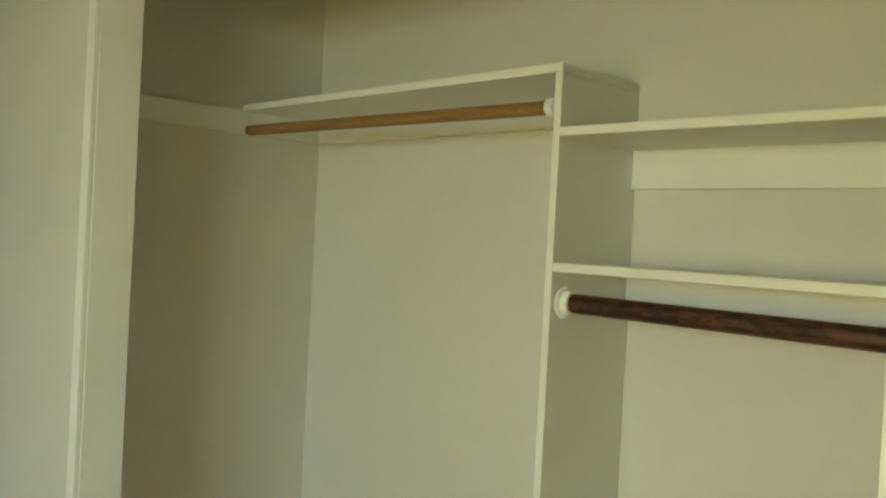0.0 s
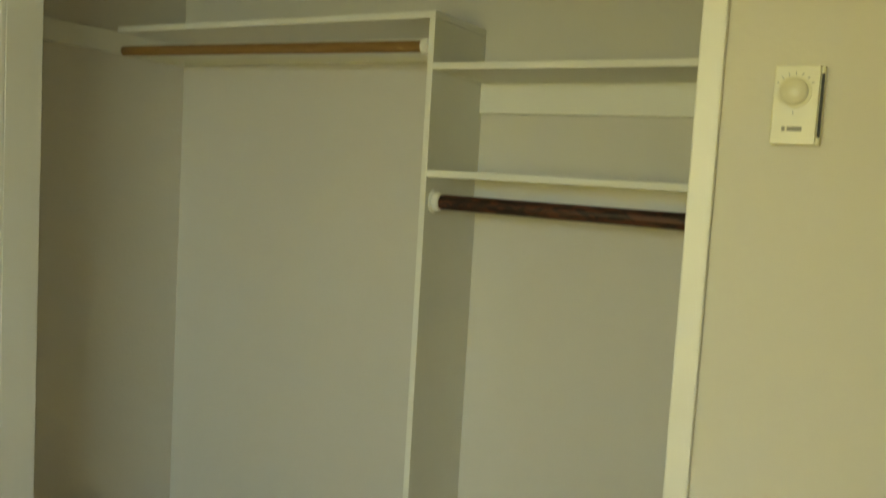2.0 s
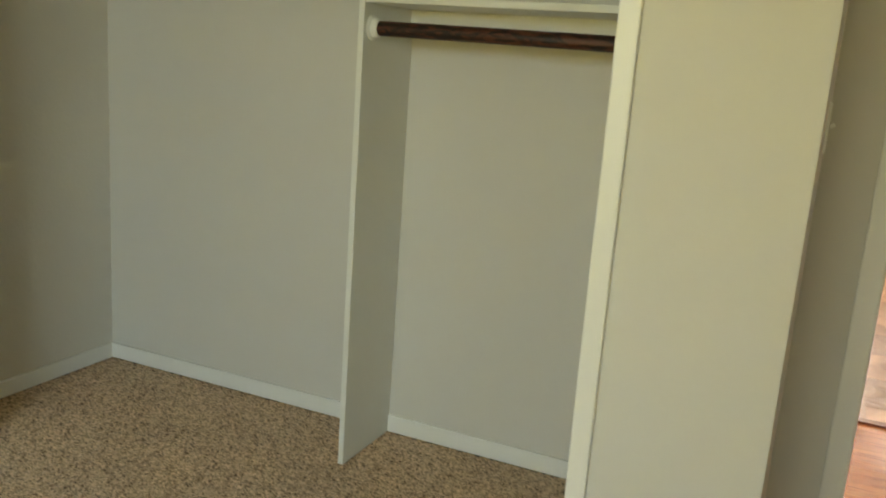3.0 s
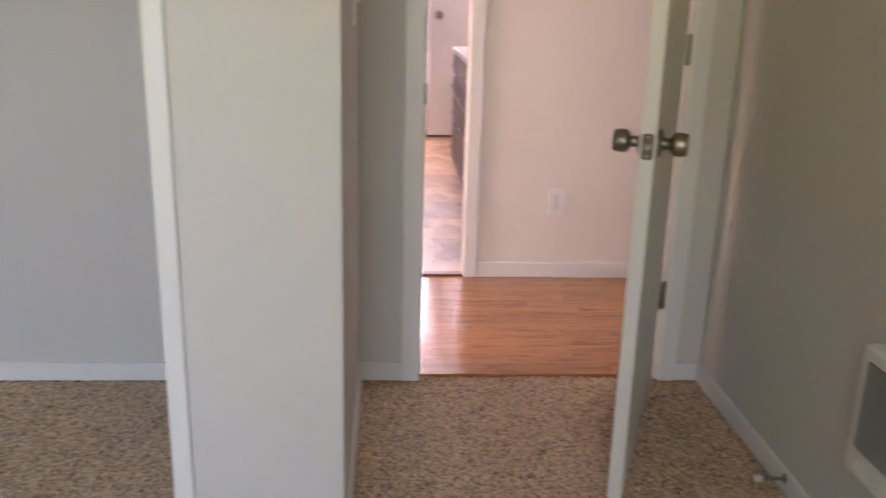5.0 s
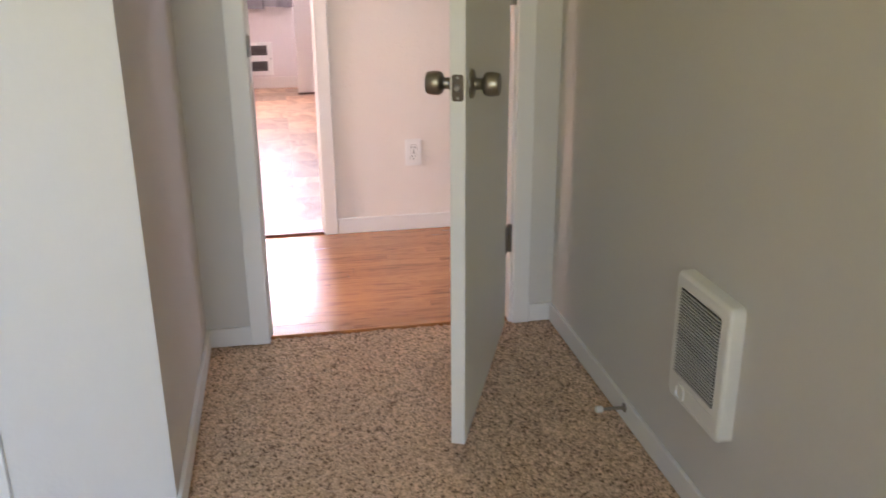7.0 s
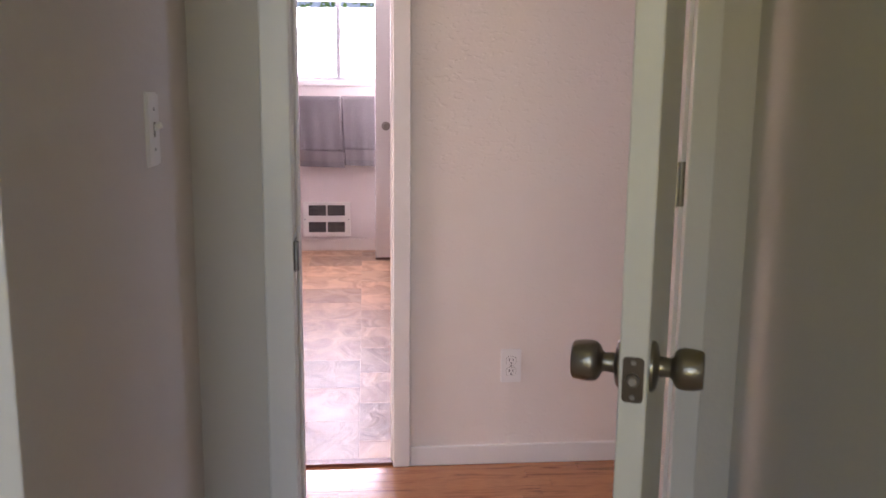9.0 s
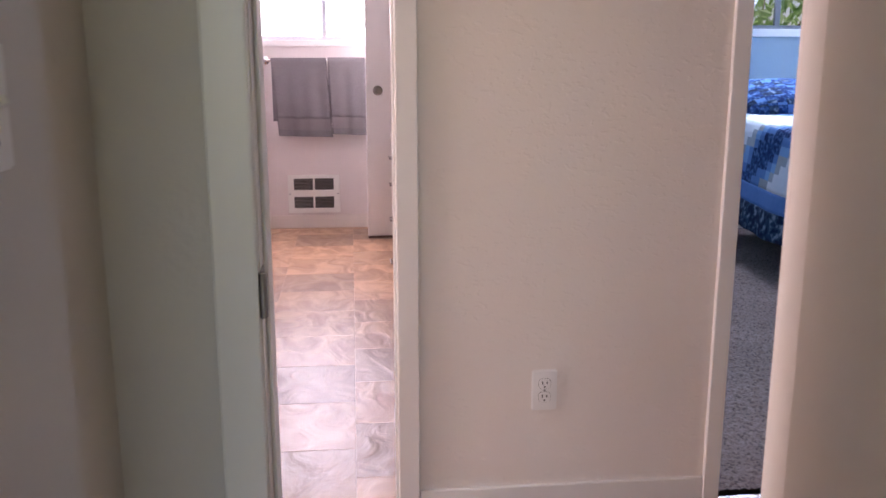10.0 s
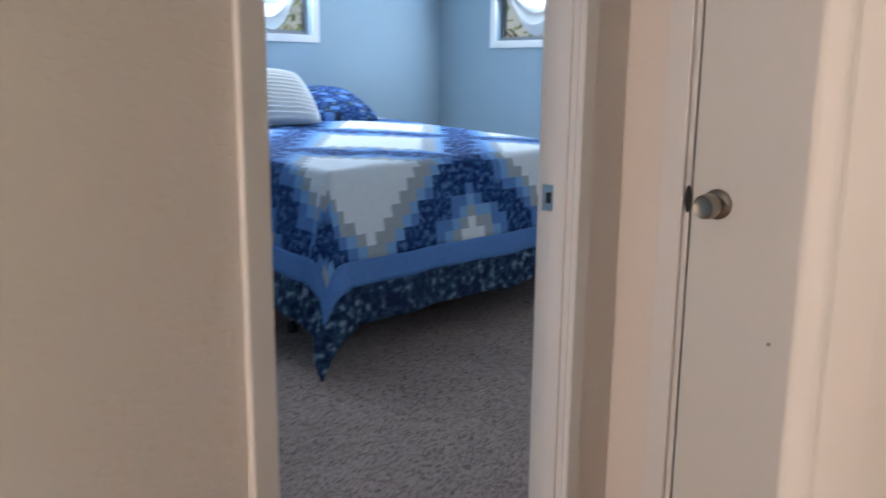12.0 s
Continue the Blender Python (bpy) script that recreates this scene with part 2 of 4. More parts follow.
def stone_tile(name, light, dark):
    m = bpy.data.materials.new(name)
    m.use_nodes = True
    nt = m.node_tree
    b = nt.nodes["Principled BSDF"]
    b.inputs["Roughness"].default_value = 0.34
    tc, info = nt.nodes.new("ShaderNodeTexCoord"), nt.nodes.new("ShaderNodeObjectInfo")
    add = nt.nodes.new("ShaderNodeVectorMath")
    add.operation = "MULTIPLY_ADD"
    add.inputs[1].default_value = (23, 41, 7)
    nt.links.new(info.outputs["Random"], add.inputs[0])
    nt.links.new(tc.outputs["Object"], add.inputs[2])
    mp = nt.nodes.new("ShaderNodeMapping")
    mp.inputs["Scale"].default_value, mp.inputs["Rotation"].default_value = (1.5, 0.95, 1), (0, 0, 0.6)
    nt.links.new(add.outputs[0], mp.inputs[0])
    n = nt.nodes.new("ShaderNodeTexNoise")
    n.inputs["Scale"].default_value, n.inputs["Detail"].default_value, n.inputs["Distortion"].default_value = 4.6, 6, 1.2
    nt.links.new(mp.outputs[0], n.inputs["Vector"])
    ramp = nt.nodes.new("ShaderNodeValToRGB")
    e = ramp.color_ramp.elements
    e[0].position, e[0].color = 0.36, (*dark, 1)
    e[1].position, e[1].color = 0.62, (*light, 1)
    nt.links.new(n.outputs[0], ramp.inputs[0])
    hsv, rr = nt.nodes.new("ShaderNodeHueSaturation"), nt.nodes.new("ShaderNodeMapRange")
    rr.inputs[3].default_value, rr.inputs[4].default_value = 0.62, 1.2
    nt.links.new(info.outputs["Random"], rr.inputs[0])
    nt.links.new(rr.outputs[0], hsv.inputs["Value"])
    nt.links.new(ramp.outputs[0], hsv.inputs["Color"])
    nt.links.new(hsv.outputs[0], b.inputs["Base Color"])
    bp = nt.nodes.new("ShaderNodeBump")
    bp.inputs["Distance"].default_value = 0.009
    nt.links.new(n.outputs[0], bp.inputs["Height"])
    nt.links.new(bp.outputs[0], b.inputs["Normal"])
    return m


TILE = stone_tile("stone_vinyl", (0.57, 0.365, 0.225), (0.36, 0.19, 0.10))
GROUT = material("grout", (0.60, 0.45, 0.32), 0.6, grain=0.2, grain_scale=40)


# ---- building helpers ----
def box(bm, x0, x1, y0, y1, z0, z1):
    made = bmesh.ops.create_cube(bm, size=1.0, matrix=Matrix.LocRotScale(((x0 + x1) / 2, (y0 + y1) / 2, (z0 + z1) / 2), None, (abs(x1 - x0), abs(y1 - y0), abs(z1 - z0))))
    return made["verts"]


def cyl(bm, a, b, r, r2=None, seg=20):
    a, b = Vector(a), Vector(b)
    m = Matrix.Translation((a + b) / 2) @ (b - a).to_track_quat("Z", "Y").to_matrix().to_4x4()
    bmesh.ops.create_cone(bm, cap_ends=True, segments=seg, radius1=r, radius2=r if r2 is None else r2, depth=(b - a).length, matrix=m)


def lathe(bm, profile, m, seg=28):
    """A turned shape: profile of (radius, height), turned about z, put at the pose m."""
    rings = [[bm.verts.new(m @ Vector((r * math.cos(2 * math.pi * k / seg), r * math.sin(2 * math.pi * k / seg), h))) for k in range(seg)] for r, h in profile]
    for p, q in zip(rings, rings[1:]):
        for k in range(seg):
            bm.faces.new((p[k], p[(k + 1) % seg], q[(k + 1) % seg], q[k]))
    bm.faces.new(list(reversed(rings[0])))
    bm.faces.new(rings[-1])


def bevel(bm, width, segments=2):
    bmesh.ops.bevel(bm, geom=[e for e in bm.edges], offset=width, segments=segments, profile=0.6, affect="EDGES", clamp_overlap=True)


def part(name, bm, mat, parent=None, label="", smooth=False):
    mesh = bpy.data.meshes.new(name)
    bmesh.ops.recalc_face_normals(bm, faces=bm.faces)
    bm.to_mesh(mesh)
    bm.free()
    mesh.materials.append(mat)
    if smooth:
        mesh.shade_smooth()
        mesh.set_sharp_from_angle(angle=radians(38))
    ob = new(name, mesh)
    if parent:
        ob.parent = parent
    return tagged(ob, label)


def joined(rows):
    """One closed shell round boxes that meet face to face."""
    xs, ys, zs = (sorted({round(v, 5) for r in rows for v in r[2 * k:2 * k + 2]}) for k in range(3))
    full = set()
    for i, j, k in ((i, j, k) for i in range(len(xs) - 1) for j in range(len(ys) - 1) for k in range(len(zs) - 1)):
        c = ((xs[i] + xs[i + 1]) / 2, (ys[j] + ys[j + 1]) / 2, (zs[k] + zs[k + 1]) / 2)
        if any(r[0] < c[0] < r[1] and r[2] < c[1] < r[3] and r[4] < c[2] < r[5] for r in rows):
            full.add((i, j, k))
    bm = bmesh.new()
    corner = {}

    def vert(i, j, k):
        if (i, j, k) not in corner:
            corner[i, j, k] = bm.verts.new((xs[i], ys[j], zs[k]))
        return corner[i, j, k]

    sides = (((1, 0, 0), ((1, 0, 0), (1, 1, 0), (1, 1, 1), (1, 0, 1))), ((-1, 0, 0), ((0, 0, 0), (0, 0, 1), (0, 1, 1), (0, 1, 0))), ((0, 1, 0), ((0, 1, 0), (0, 1, 1), (1, 1, 1), (1, 1, 0))), ((0, -1, 0), ((0, 0, 0), (1, 0, 0), (1, 0, 1), (0, 0, 1))), ((0, 0, 1), ((0, 0, 1), (1, 0, 1), (1, 1, 1), (0, 1, 1))), ((0, 0, -1), ((0, 0, 0), (0, 1, 0), (1, 1, 0), (1, 0, 0))))
    for i, j, k in sorted(full):
        for (a, b, c), quad in sides:
            if (i + a, j + b, k + c) not in full:
                bm.faces.new([vert(i + p, j + q, k + r) for p, q, r in quad])
    return bm


def boxes(name, mat, *rows, parent=None, label="", bev=0.0):
    if not bev and len(rows) > 1:
        return part(name, joined(rows), mat, parent, label)
    bm = bmesh.new()
    for r in rows:
        if bev:
            one = bmesh.new()
            box(one, *r)
            bevel(one, bev)
            tmp = bpy.data.meshes.new("tmp")
            one.to_mesh(tmp)
            one.free()
            bm.from_mesh(tmp)
            bpy.data.meshes.remove(tmp)
        else:
            box(bm, *r)
    return part(name, bm, mat, parent, label)


def structure(ob, label="", category=""):
    return tagged(ob, label, category, "", "structure")


def thing(name, label, category, m=None, group=""):
    ob = new(name)
    ob.matrix_world = m or Matrix()
    return tagged(ob, label, category, group)


H = 2.44          # ceiling height
YD = 0.12         # hall face of the bedroom's door wall
YH = 1.076        # hall wall with the socket
YB = 5.40         # bathroom's far wall
YW = 5.05         # second bedroom's window wall
XW = 5.81         # second bedroom's side wall
YN = 1.155        # far face of that wall
XR = 1.14         # bedroom's heater wall
XL = -2.53        # closet's end wall
FY = -0.893       # closet's front wall, room side

# ---- walls ----
structure(boxes("wall_door", WALL, (XL - 0.12, 0.18, 0, YD, 0, H), (0.18, 1.008, 0, YD, 2.058, H), (1.008, 2.46, 0, YD, 0, H)), "warm grey painted wall with the bedroom doorway", "wall")
structure(boxes("wall_heater", WALL, (XR, 1.272, -4.42, 0, 0, H)), "warm grey painted bedroom wall with a heater", "wall")
structure(boxes("wall_window", WALL, (-3.5, -1.15, -4.42, -4.3, 0, H), (0.35, XR, -4.42, -4.3, 0, H), (-1.15, 0.35, -4.42, -4.3, 0, 0.9), (-1.15, 0.35, -4.42, -4.3, 2.1, H)), "warm grey painted wall with a wide window", "wall")
structure(boxes("wall_side", WALL, (-3.62, -3.5, -4.42, FY + 0.11, 0, H)), "warm grey painted bedroom wall", "wall")
structure(boxes("wall_closet_front", WALL, (-3.5, -2.288, FY, FY + 0.11, 0, H), (-2.288, -0.354, FY, FY + 0.11, 2.130, H), (-0.354, 0, FY, FY + 0.11, 0, H)), "warm grey painted wall around the open closet", "wall")
structure(boxes("wall_closet_end", WALL, (XL - 0.12, XL, FY + 0.11, 0, 0, H)), "warm grey painted end wall of the closet", "wall")
structure(boxes("wall_closet_side", WALL, (-0.11, 0, FY + 0.11, 0, 0, H)), "warm grey painted wall beside the bedroom door", "wall")
structure(boxes("wall_hall", HALLWALL, (-1.6, -0.298, YH, YN, 0, H), (-0.298, 0.448, YH, YN, 2.058, H), (0.448, 1.338, YH, YN, 0, H), (1.338, 2.165, YH, YN, 2.058, H), (2.165, XW + 0.12, YH, YN, 0, H)), "textured beige hall wall with two doorways", "wall")
# unseen hall end, its window opening added for the hall light
structure(boxes("wall_hall_end", HALLWALL, (-3.72, -3.6, 0, 0.16, 0, H), (-3.72, -3.6, 0.78, YN, 0, H), (-3.72, -3.6, 0.16, 0.78, 0, 0.6), (-3.72, -3.6, 0.16, 0.78, 2.1, H), (-3.6, XL - 0.12, 0, YD, 0, H), (-3.6, -1.6, YH, YN, 0, H)), "beige painted unseen end of the hall with an added window", "wall")
# last two boxes: unseen backing, keeps outside light out of the door gaps
structure(boxes("wall_linen", HALLWALL, (2.34, 2.46, 0.922, YH, 0, H), (2.34, 2.46, YD, 0.25, 0, H), (2.34, 2.46, 0.25, 0.922, 2.058, H), (2.9, 3.0, 0, YH, 0, H), (2.46, 2.9, 0, 0.1, 0, H)), "beige painted wall with a cupboard door and unseen backing", "wall")
structure(boxes("wall_bath_left", BATHWALL, (-1.47, -1.35, YN, YB + 0.12, 0, H)), "pale pinkish bathroom wall", "wall")
structure(boxes("wall_bath_right", BATHWALL, (1.1, 1.15, YN, YB + 0.12, 0, H)), "pale pinkish bathroom wall", "wall")
structure(boxes("wall_bed_left", BLUEWALL, (1.15, 1.2, YN, YW, 0, H)), "blue-grey painted bedroom wall", "wall")
structure(boxes("wall_bath_far", BATHWALL, (-1.35, -0.40, YB, YB + 0.12, 0, H), (0.66, 1.1, YB, YB + 0.12, 0, H), (-0.40, 0.66, YB, YB + 0.12, 0, 1.40), (-0.40, 0.66, YB, YB + 0.12, 2.05, H)), "pale pinkish bathroom wall below a window", "wall")
structure(boxes("wall_bed_far", BLUEWALL, (1.15, 2.40, YW, YW + 0.12, 0, H), (4.50, XW + 0.12, YW, YW + 0.12, 0, H), (2.40, 4.50, YW, YW + 0.12, 0, 1.478), (2.40, 4.50, YW, YW + 0.12, 2.1, H)), "blue-grey painted wall under a wide window", "wall")
structure(boxes("wall_bed_side", BLUEWALL, (XW, XW + 0.12, YN, 3.1, 0, H), (XW, XW + 0.12, 4.44, YW, 0, H), (XW, XW + 0.12, 3.1, 4.44, 0, 1.47), (XW, XW + 0.12, 3.1, 4.44, 2.1, H)), "blue-grey painted wall with a window", "wall")
structure(boxes("ceiling_bedroom", CEIL, (-3.62, 1.272, -4.42, 0.06, H, H + 0.1)), "off-white textured ceiling", "ceiling")
structure(boxes("ceiling_hall", CEIL, (-3.72, 3.0, 0.06, 1.12, H, H + 0.1)), "off-white textured ceiling", "ceiling")
structure(boxes("ceiling_bath", CEIL, (-1.47, 1.15, 1.12, YB + 0.12, H, H + 0.1)), "off-white textured ceiling", "ceiling")
structure(boxes("ceiling_bed", CEIL, (1.15, XW + 0.12, 1.12, YW + 0.12, H, H + 0.1)), "off-white textured ceiling", "ceiling")


# ---- floors ----
def pile(name, mat, x0, x1, y0, y1, step, height, label, base):
    """A carpet as one sheet with its uneven pile."""
    nx, ny = int((x1 - x0) / step) + 1, int((y1 - y0) / step) + 1
    rng = np.random.default_rng(5)
    h = rng.random((ny, nx)) * 0.65
    h += 0.35 * np.kron(rng.random((ny // 3 + 1, nx // 3 + 1)), np.ones((3, 3)))[:ny, :nx]
    xs, ys = np.meshgrid(np.linspace(x0, x1, nx), np.linspace(y0, y1, ny))
    jit = step * 0.35
    inner = np.zeros((ny, nx))
    inner[1:-1, 1:-1] = 1
    co = np.stack([xs + inner * rng.uniform(-jit, jit, (ny, nx)), ys + inner * rng.uniform(-jit, jit, (ny, nx)), base + (h - 1) * height], -1).reshape(-1, 3)
    i = np.arange(nx * ny).reshape(ny, nx)
    quads = np.stack([i[:-1, :-1], i[:-1, 1:], i[1:, 1:], i[1:, :-1]], -1).reshape(-1, 4)
    mesh = bpy.data.meshes.new(name)
    mesh.vertices.add(len(co))
    mesh.vertices.foreach_set("co", co.ravel())
    mesh.loops.add(quads.size)
    mesh.loops.foreach_set("vertex_index", quads.ravel().astype(np.int32))
    mesh.polygons.add(len(quads))
    mesh.polygons.foreach_set("loop_start", np.arange(0, quads.size, 4, dtype=np.int32))
    mesh.update(calc_edges=True)
    mesh.materials.append(mat)
    return structure(new(name, mesh), label, "carpet")


structure(boxes("floor_slab", SUBFLOOR, (-3.72, XW + 0.12, -4.42, YB + 0.12, -0.2, -0.03)), "plain dark subfloor under the coverings", "floor")
pile("carpet_bedroom", CARPET, -0.36, XR, -2.3, 0.03, 0.006, 0.012, "speckled tan cut-pile carpet by the door", 0.0)
pile("carpet_closet", CARPET, XL, -0.36, -2.3, 0.0, 0.0075, 0.012, "speckled tan cut-pile carpet in the closet", 0.0)
pile("carpet_bedroom_rest", CARPET, -3.5, XR, -4.3, -2.3, 0.03, 0.008, "speckled tan cut-pile carpet", -0.001)
pile("carpet_bedroom_side", CARPET, -3.5, XL, -2.3, FY, 0.03, 0.008, "speckled tan cut-pile carpet", -0.001)
pile("carpet_second_bedroom", CARPET2, 1.2, 4.2, 1.12, 4.0, 0.0095, 0.011, "grey-brown cut-pile carpet under the bed", 0.0)
pile("carpet_second_bedroom_rest", CARPET2, 4.2, XW, YN, YW, 0.03, 0.008, "grey-brown cut-pile carpet", -0.001)
pile("carpet_second_bedroom_far", CARPET2, 1.2, 4.2, 4.0, YW, 0.03, 0.008, "grey-brown cut-pile carpet", -0.001)

# ---- jambs, casings, baseboards ----
def doorway(name, x0, x1, y0, y1, z1, stop_y, label, sides=(True, True), w=0.058, reveal=0.0005, sw=0.034):
    """Lining, stops and casings of a doorway through a wall that runs along x."""
    structure(boxes("jamb_" + name, WHITE, (x0 - 0.018, x0, y0 - 0.001, y1 + 0.001, 0, z1), (x1, x1 + 0.018, y0 - 0.001, y1 + 0.001, 0, z1), (x0 - 0.018, x1 + 0.018, y0 - 0.001, y1 + 0.001, z1, z1 + 0.018), bev=0.0015), "white painted jamb of " + label, "door frame")
    if stop_y is not None:
        structure(boxes("stop_" + name, WHITE, (x0, x0 + 0.006, stop_y, stop_y + sw, 0, z1 - 0.011), (x1 - 0.006, x1, stop_y, stop_y + sw, 0, z1 - 0.011), (x0, x1, stop_y, stop_y + sw, z1 - 0.011, z1), bev=0.002), "white painted stop of " + label, "door frame")
    for side, on in zip((-1, 1), sides):
        if on:
            rv = reveal if side < 0 else 0.0005
            a, b = (y0 - 0.017, y0 - 0.0006) if side < 0 else (y1 + 0.0006, y1 + 0.017)
            structure(boxes("trim_" + name + ("_front" if side < 0 else "_back"), WHITE, (x0 - w - 0.002, x0 - 0.002, a, b, 0, z1 + 0.002), (x1 + rv, x1 + rv + w, a, b, 0, z1 + 0.002), (x0 - w - 0.002, x1 + rv + w, a, b, z1 + 0.002, z1 + w), bev=0.004), "white painted casing round " + label, "door frame")


doorway("bedroom", 0.198, 0.990, 0.0, YD, 2.04, 0.040, "the bedroom doorway", reveal=0.009, sw=0.060)
doorway("bath", -0.28, 0.430, YH, YN, 2.04, 1.10, "the bathroom doorway")
doorway("second_bedroom", 1.356, 2.147, YH, YN, 2.04, 1.09, "the second bedroom's doorway", w=0.047)
doorway("closet", -2.27, -0.372, FY, FY + 0.11, 2.112, None, "the open closet", (True, False), 0.042)


def baseboard(name, mat, height, *rows):
    structure(boxes(name, mat, *[(a, b, c, d, 0, height) for a, b, c, d in rows], bev=0.004), "white painted baseboard" if mat is WHITE else "pale vinyl cove base", "baseboard")


T = 0.012
baseboard("baseboard_closet", WHITE, 0.062, (XL, -1.262, -T, 0), (-1.243, -0.11, -T, 0), (XL, XL + T, FY + 0.11, -T), (-0.11 - T, -0.11, FY + 0.11, -T))
baseboard("baseboard_door_wall", WHITE, 0.062, (0, 0.138, -T, 0), (1.058, XR, -T, 0))
baseboard("baseboard_side", WHITE, 0.062, (0, T, FY + 0.0, -T))
baseboard("baseboard_front", WHITE, 0.062, (-0.320, T, FY - T, FY), (-3.5, -2.324, FY - T, FY))
baseboard("baseboard_heater", WHITE, 0.062, (XR - T, XR, -4.3, -T))
baseboard("baseboard_hall", WHITE, 0.07, (0.489, 1.306, YH - T, YH), (2.195, 2.34, YH - T, YH), (-1.6, -0.342, YH - T, YH), (-1.6, 0.138, YD, YD + T), (1.050, 2.34, YD, YD + T), (2.328, 2.34, 0.97, YH - T))
baseboard("baseboard_bath", BATHTRIM, 0.10, (-1.35, 1.1, YB - 0.006, YB))
baseboard("baseboard_bed", WHITE, 0.07, (1.2, XW, YW - T, YW), (XW - T, XW, YN, YW - T))


# ---- closet fittings ----
DY = -0.311
shelf = boxes("closet_shelf", SHELFPAINT, (XL + 0.001, -1.243, DY, -0.001, 1.868, 1.888), bev=0.002)
tagged(shelf, "white painted closet shelf over a pale rod", "shelf")
divider = boxes("closet_divider", SHELFPAINT, (-1.262, -1.243, DY, -0.001, 0.0, 1.8675), bev=0.002)
tagged(divider, "tall white painted upright panel dividing the closet", "panel")
for z, lab in ((1.726, "white painted middle closet shelf"), (1.430, "white painted lower closet shelf above a dark rod")):
    tagged(boxes("closet_shelf", SHELFPAINT, (-1.2425, -0.1105, DY, -0.001, z, z + 0.02), bev=0.002), lab, "shelf")
structure(boxes("trim_cleats", SHELFPAINT, (XL, XL + 0.018, FY + 0.111, -0.001, 1.794, 1.8675), (XL + 0.0185, -1.2625, -0.018, -0.001, 1.794, 1.8675), (-1.2425, -0.111, -0.018, -0.001, 1.633, 1.7255), (-1.2425, -0.111, -0.018, -0.001, 1.352, 1.4295), bev=0.002), "white painted cleats under the closet shelves", "cleat")


def closet_rod(mat, x0, x1, y, z, r, label, socket, dip=0.0, flange=0.014):
    t = thing("closet_rod", label, "closet rod", pose(x0, y, z, 0, dip, 0))
    bm = bmesh.new()
    cyl(bm, (0.001, 0, 0), (x1 - x0 - 0.001, 0, 0), r, seg=32)
    part("rod", bm, mat, t, smooth=True)
    for at, turn in socket:
        bm = bmesh.new()
        lathe(bm, [(r + flange, 0.0), (r + flange, 0.004), (r + 0.006, 0.007), (r + 0.005, 0.024), (r + 0.0005, 0.026)], pose(at - x0, 0, 0, 0, turn, 0), 32)
        part("socket", bm, PLASTIC, t, "white round rod socket", smooth=True)


closet_rod(PALEWOOD, XL + 0.018, -1.263, -0.295, 1.806, 0.0165, "pale varnished wooden rod under the high shelf", [(-1.2625, -90)], 0.6, 0.008)
closet_rod(DARKWOOD, -1.2425, -0.1115, -0.262, 1.361, 0.0215, "dark brown wooden rod under the lower shelf", [(-1.2422, 90), (-0.112, -90)], 0.35)


# ---- bedroom fittings ----
def knob_set(parent, at, mat, both=True, thick=0.035):
    """A round door knob with rose and neck on each face; local y runs through the door."""
    prof = [(0.033, 0.0), (0.033, 0.004), (0.028, 0.008), (0.0135, 0.011), (0.0125, 0.024), (0.0145, 0.027), (0.0215, 0.030), (0.0255, 0.0345), (0.0272, 0.041), (0.0268, 0.052), (0.0254, 0.0605), (0.0240, 0.0645), (0.0215, 0.0660), (0.0190, 0.0650), (0.006, 0.0648)]
    x, z = at
    bm = bmesh.new()
    lathe(bm, prof, pose(x, 0, z, 90, 0, 0), 36)
    a = part("knob", bm, mat, parent, "round antique nickel knob", smooth=True)
    if both:
        bm = bmesh.new()
        lathe(bm, prof, pose(x, thick, z, -90, 0, 0), 36)
        part("knob", bm, mat, parent, "round antique nickel knob", smooth=True)
    return a


def plate(bm, x0, x1, y0, y1, z0, z1, r):
    """A rounded plate whose long face lies across y."""
    n = 5
    pts = []
    for cx, cz, a0 in ((x1 - r, z1 - r, 0), (x0 + r, z1 - r, 90), (x0 + r, z0 + r, 180), (x1 - r, z0 + r, 270)):
        for k in range(n + 1):
            a = radians(a0 + 90 * k / n)
            pts.append((cx + r * math.cos(a), cz + r * math.sin(a)))
    lo = [bm.verts.new((p, y0, q)) for p, q in pts]
    hi = [bm.verts.new((p, y1, q)) for p, q in pts]
    bm.faces.new(lo), bm.faces.new(hi)
    for k in range(len(pts)):
        bm.faces.new((lo[k], lo[(k + 1) % len(pts)], hi[(k + 1) % len(pts)], hi[k]))


DARKLATCH = material("dark_latch_metal", (0.12, 0.10, 0.085), 0.45, 1.0, grain=0.3, grain_scale=60)
DW = 0.776
door = thing("door", "white painted flush door standing half open on brown carpet", "door", pose(0.972, -0.032, 0, 0, 0, 67.9))
bm = bmesh.new()
box(bm, -DW, -0.030, 0, 0.035, 0.022, 2.03)
bevel(bm, 0.0015, 1)
part("door_leaf", bm, DOORPAINT, door)
knob_set(door, (-DW + 0.066, 0.913), METAL)
bm = bmesh.new()
plate(bm, 0.0035, 0.0295, -0.0015, 0.0005, 0.884, 0.942, 0.006)
bmesh.ops.transform(bm, matrix=Matrix.Translation((-DW, 0.001, 0)) @ pose(0, 0, 0, 0, 0, 90) @ Matrix.Translation((0, 0, 0)), verts=bm.verts)
latch = part("latch_plate", bm, DARKLATCH, door, "dark metal latch plate")
bm = bmesh.new()
lathe(bm, [(0.0085, 0), (0.008, 0.006), (0.005, 0.009)], pose(-DW, 0.0175, 0.913, 0, -90, 0), 20)
part("latch_bolt", bm, DULLMETAL, latch, smooth=True)
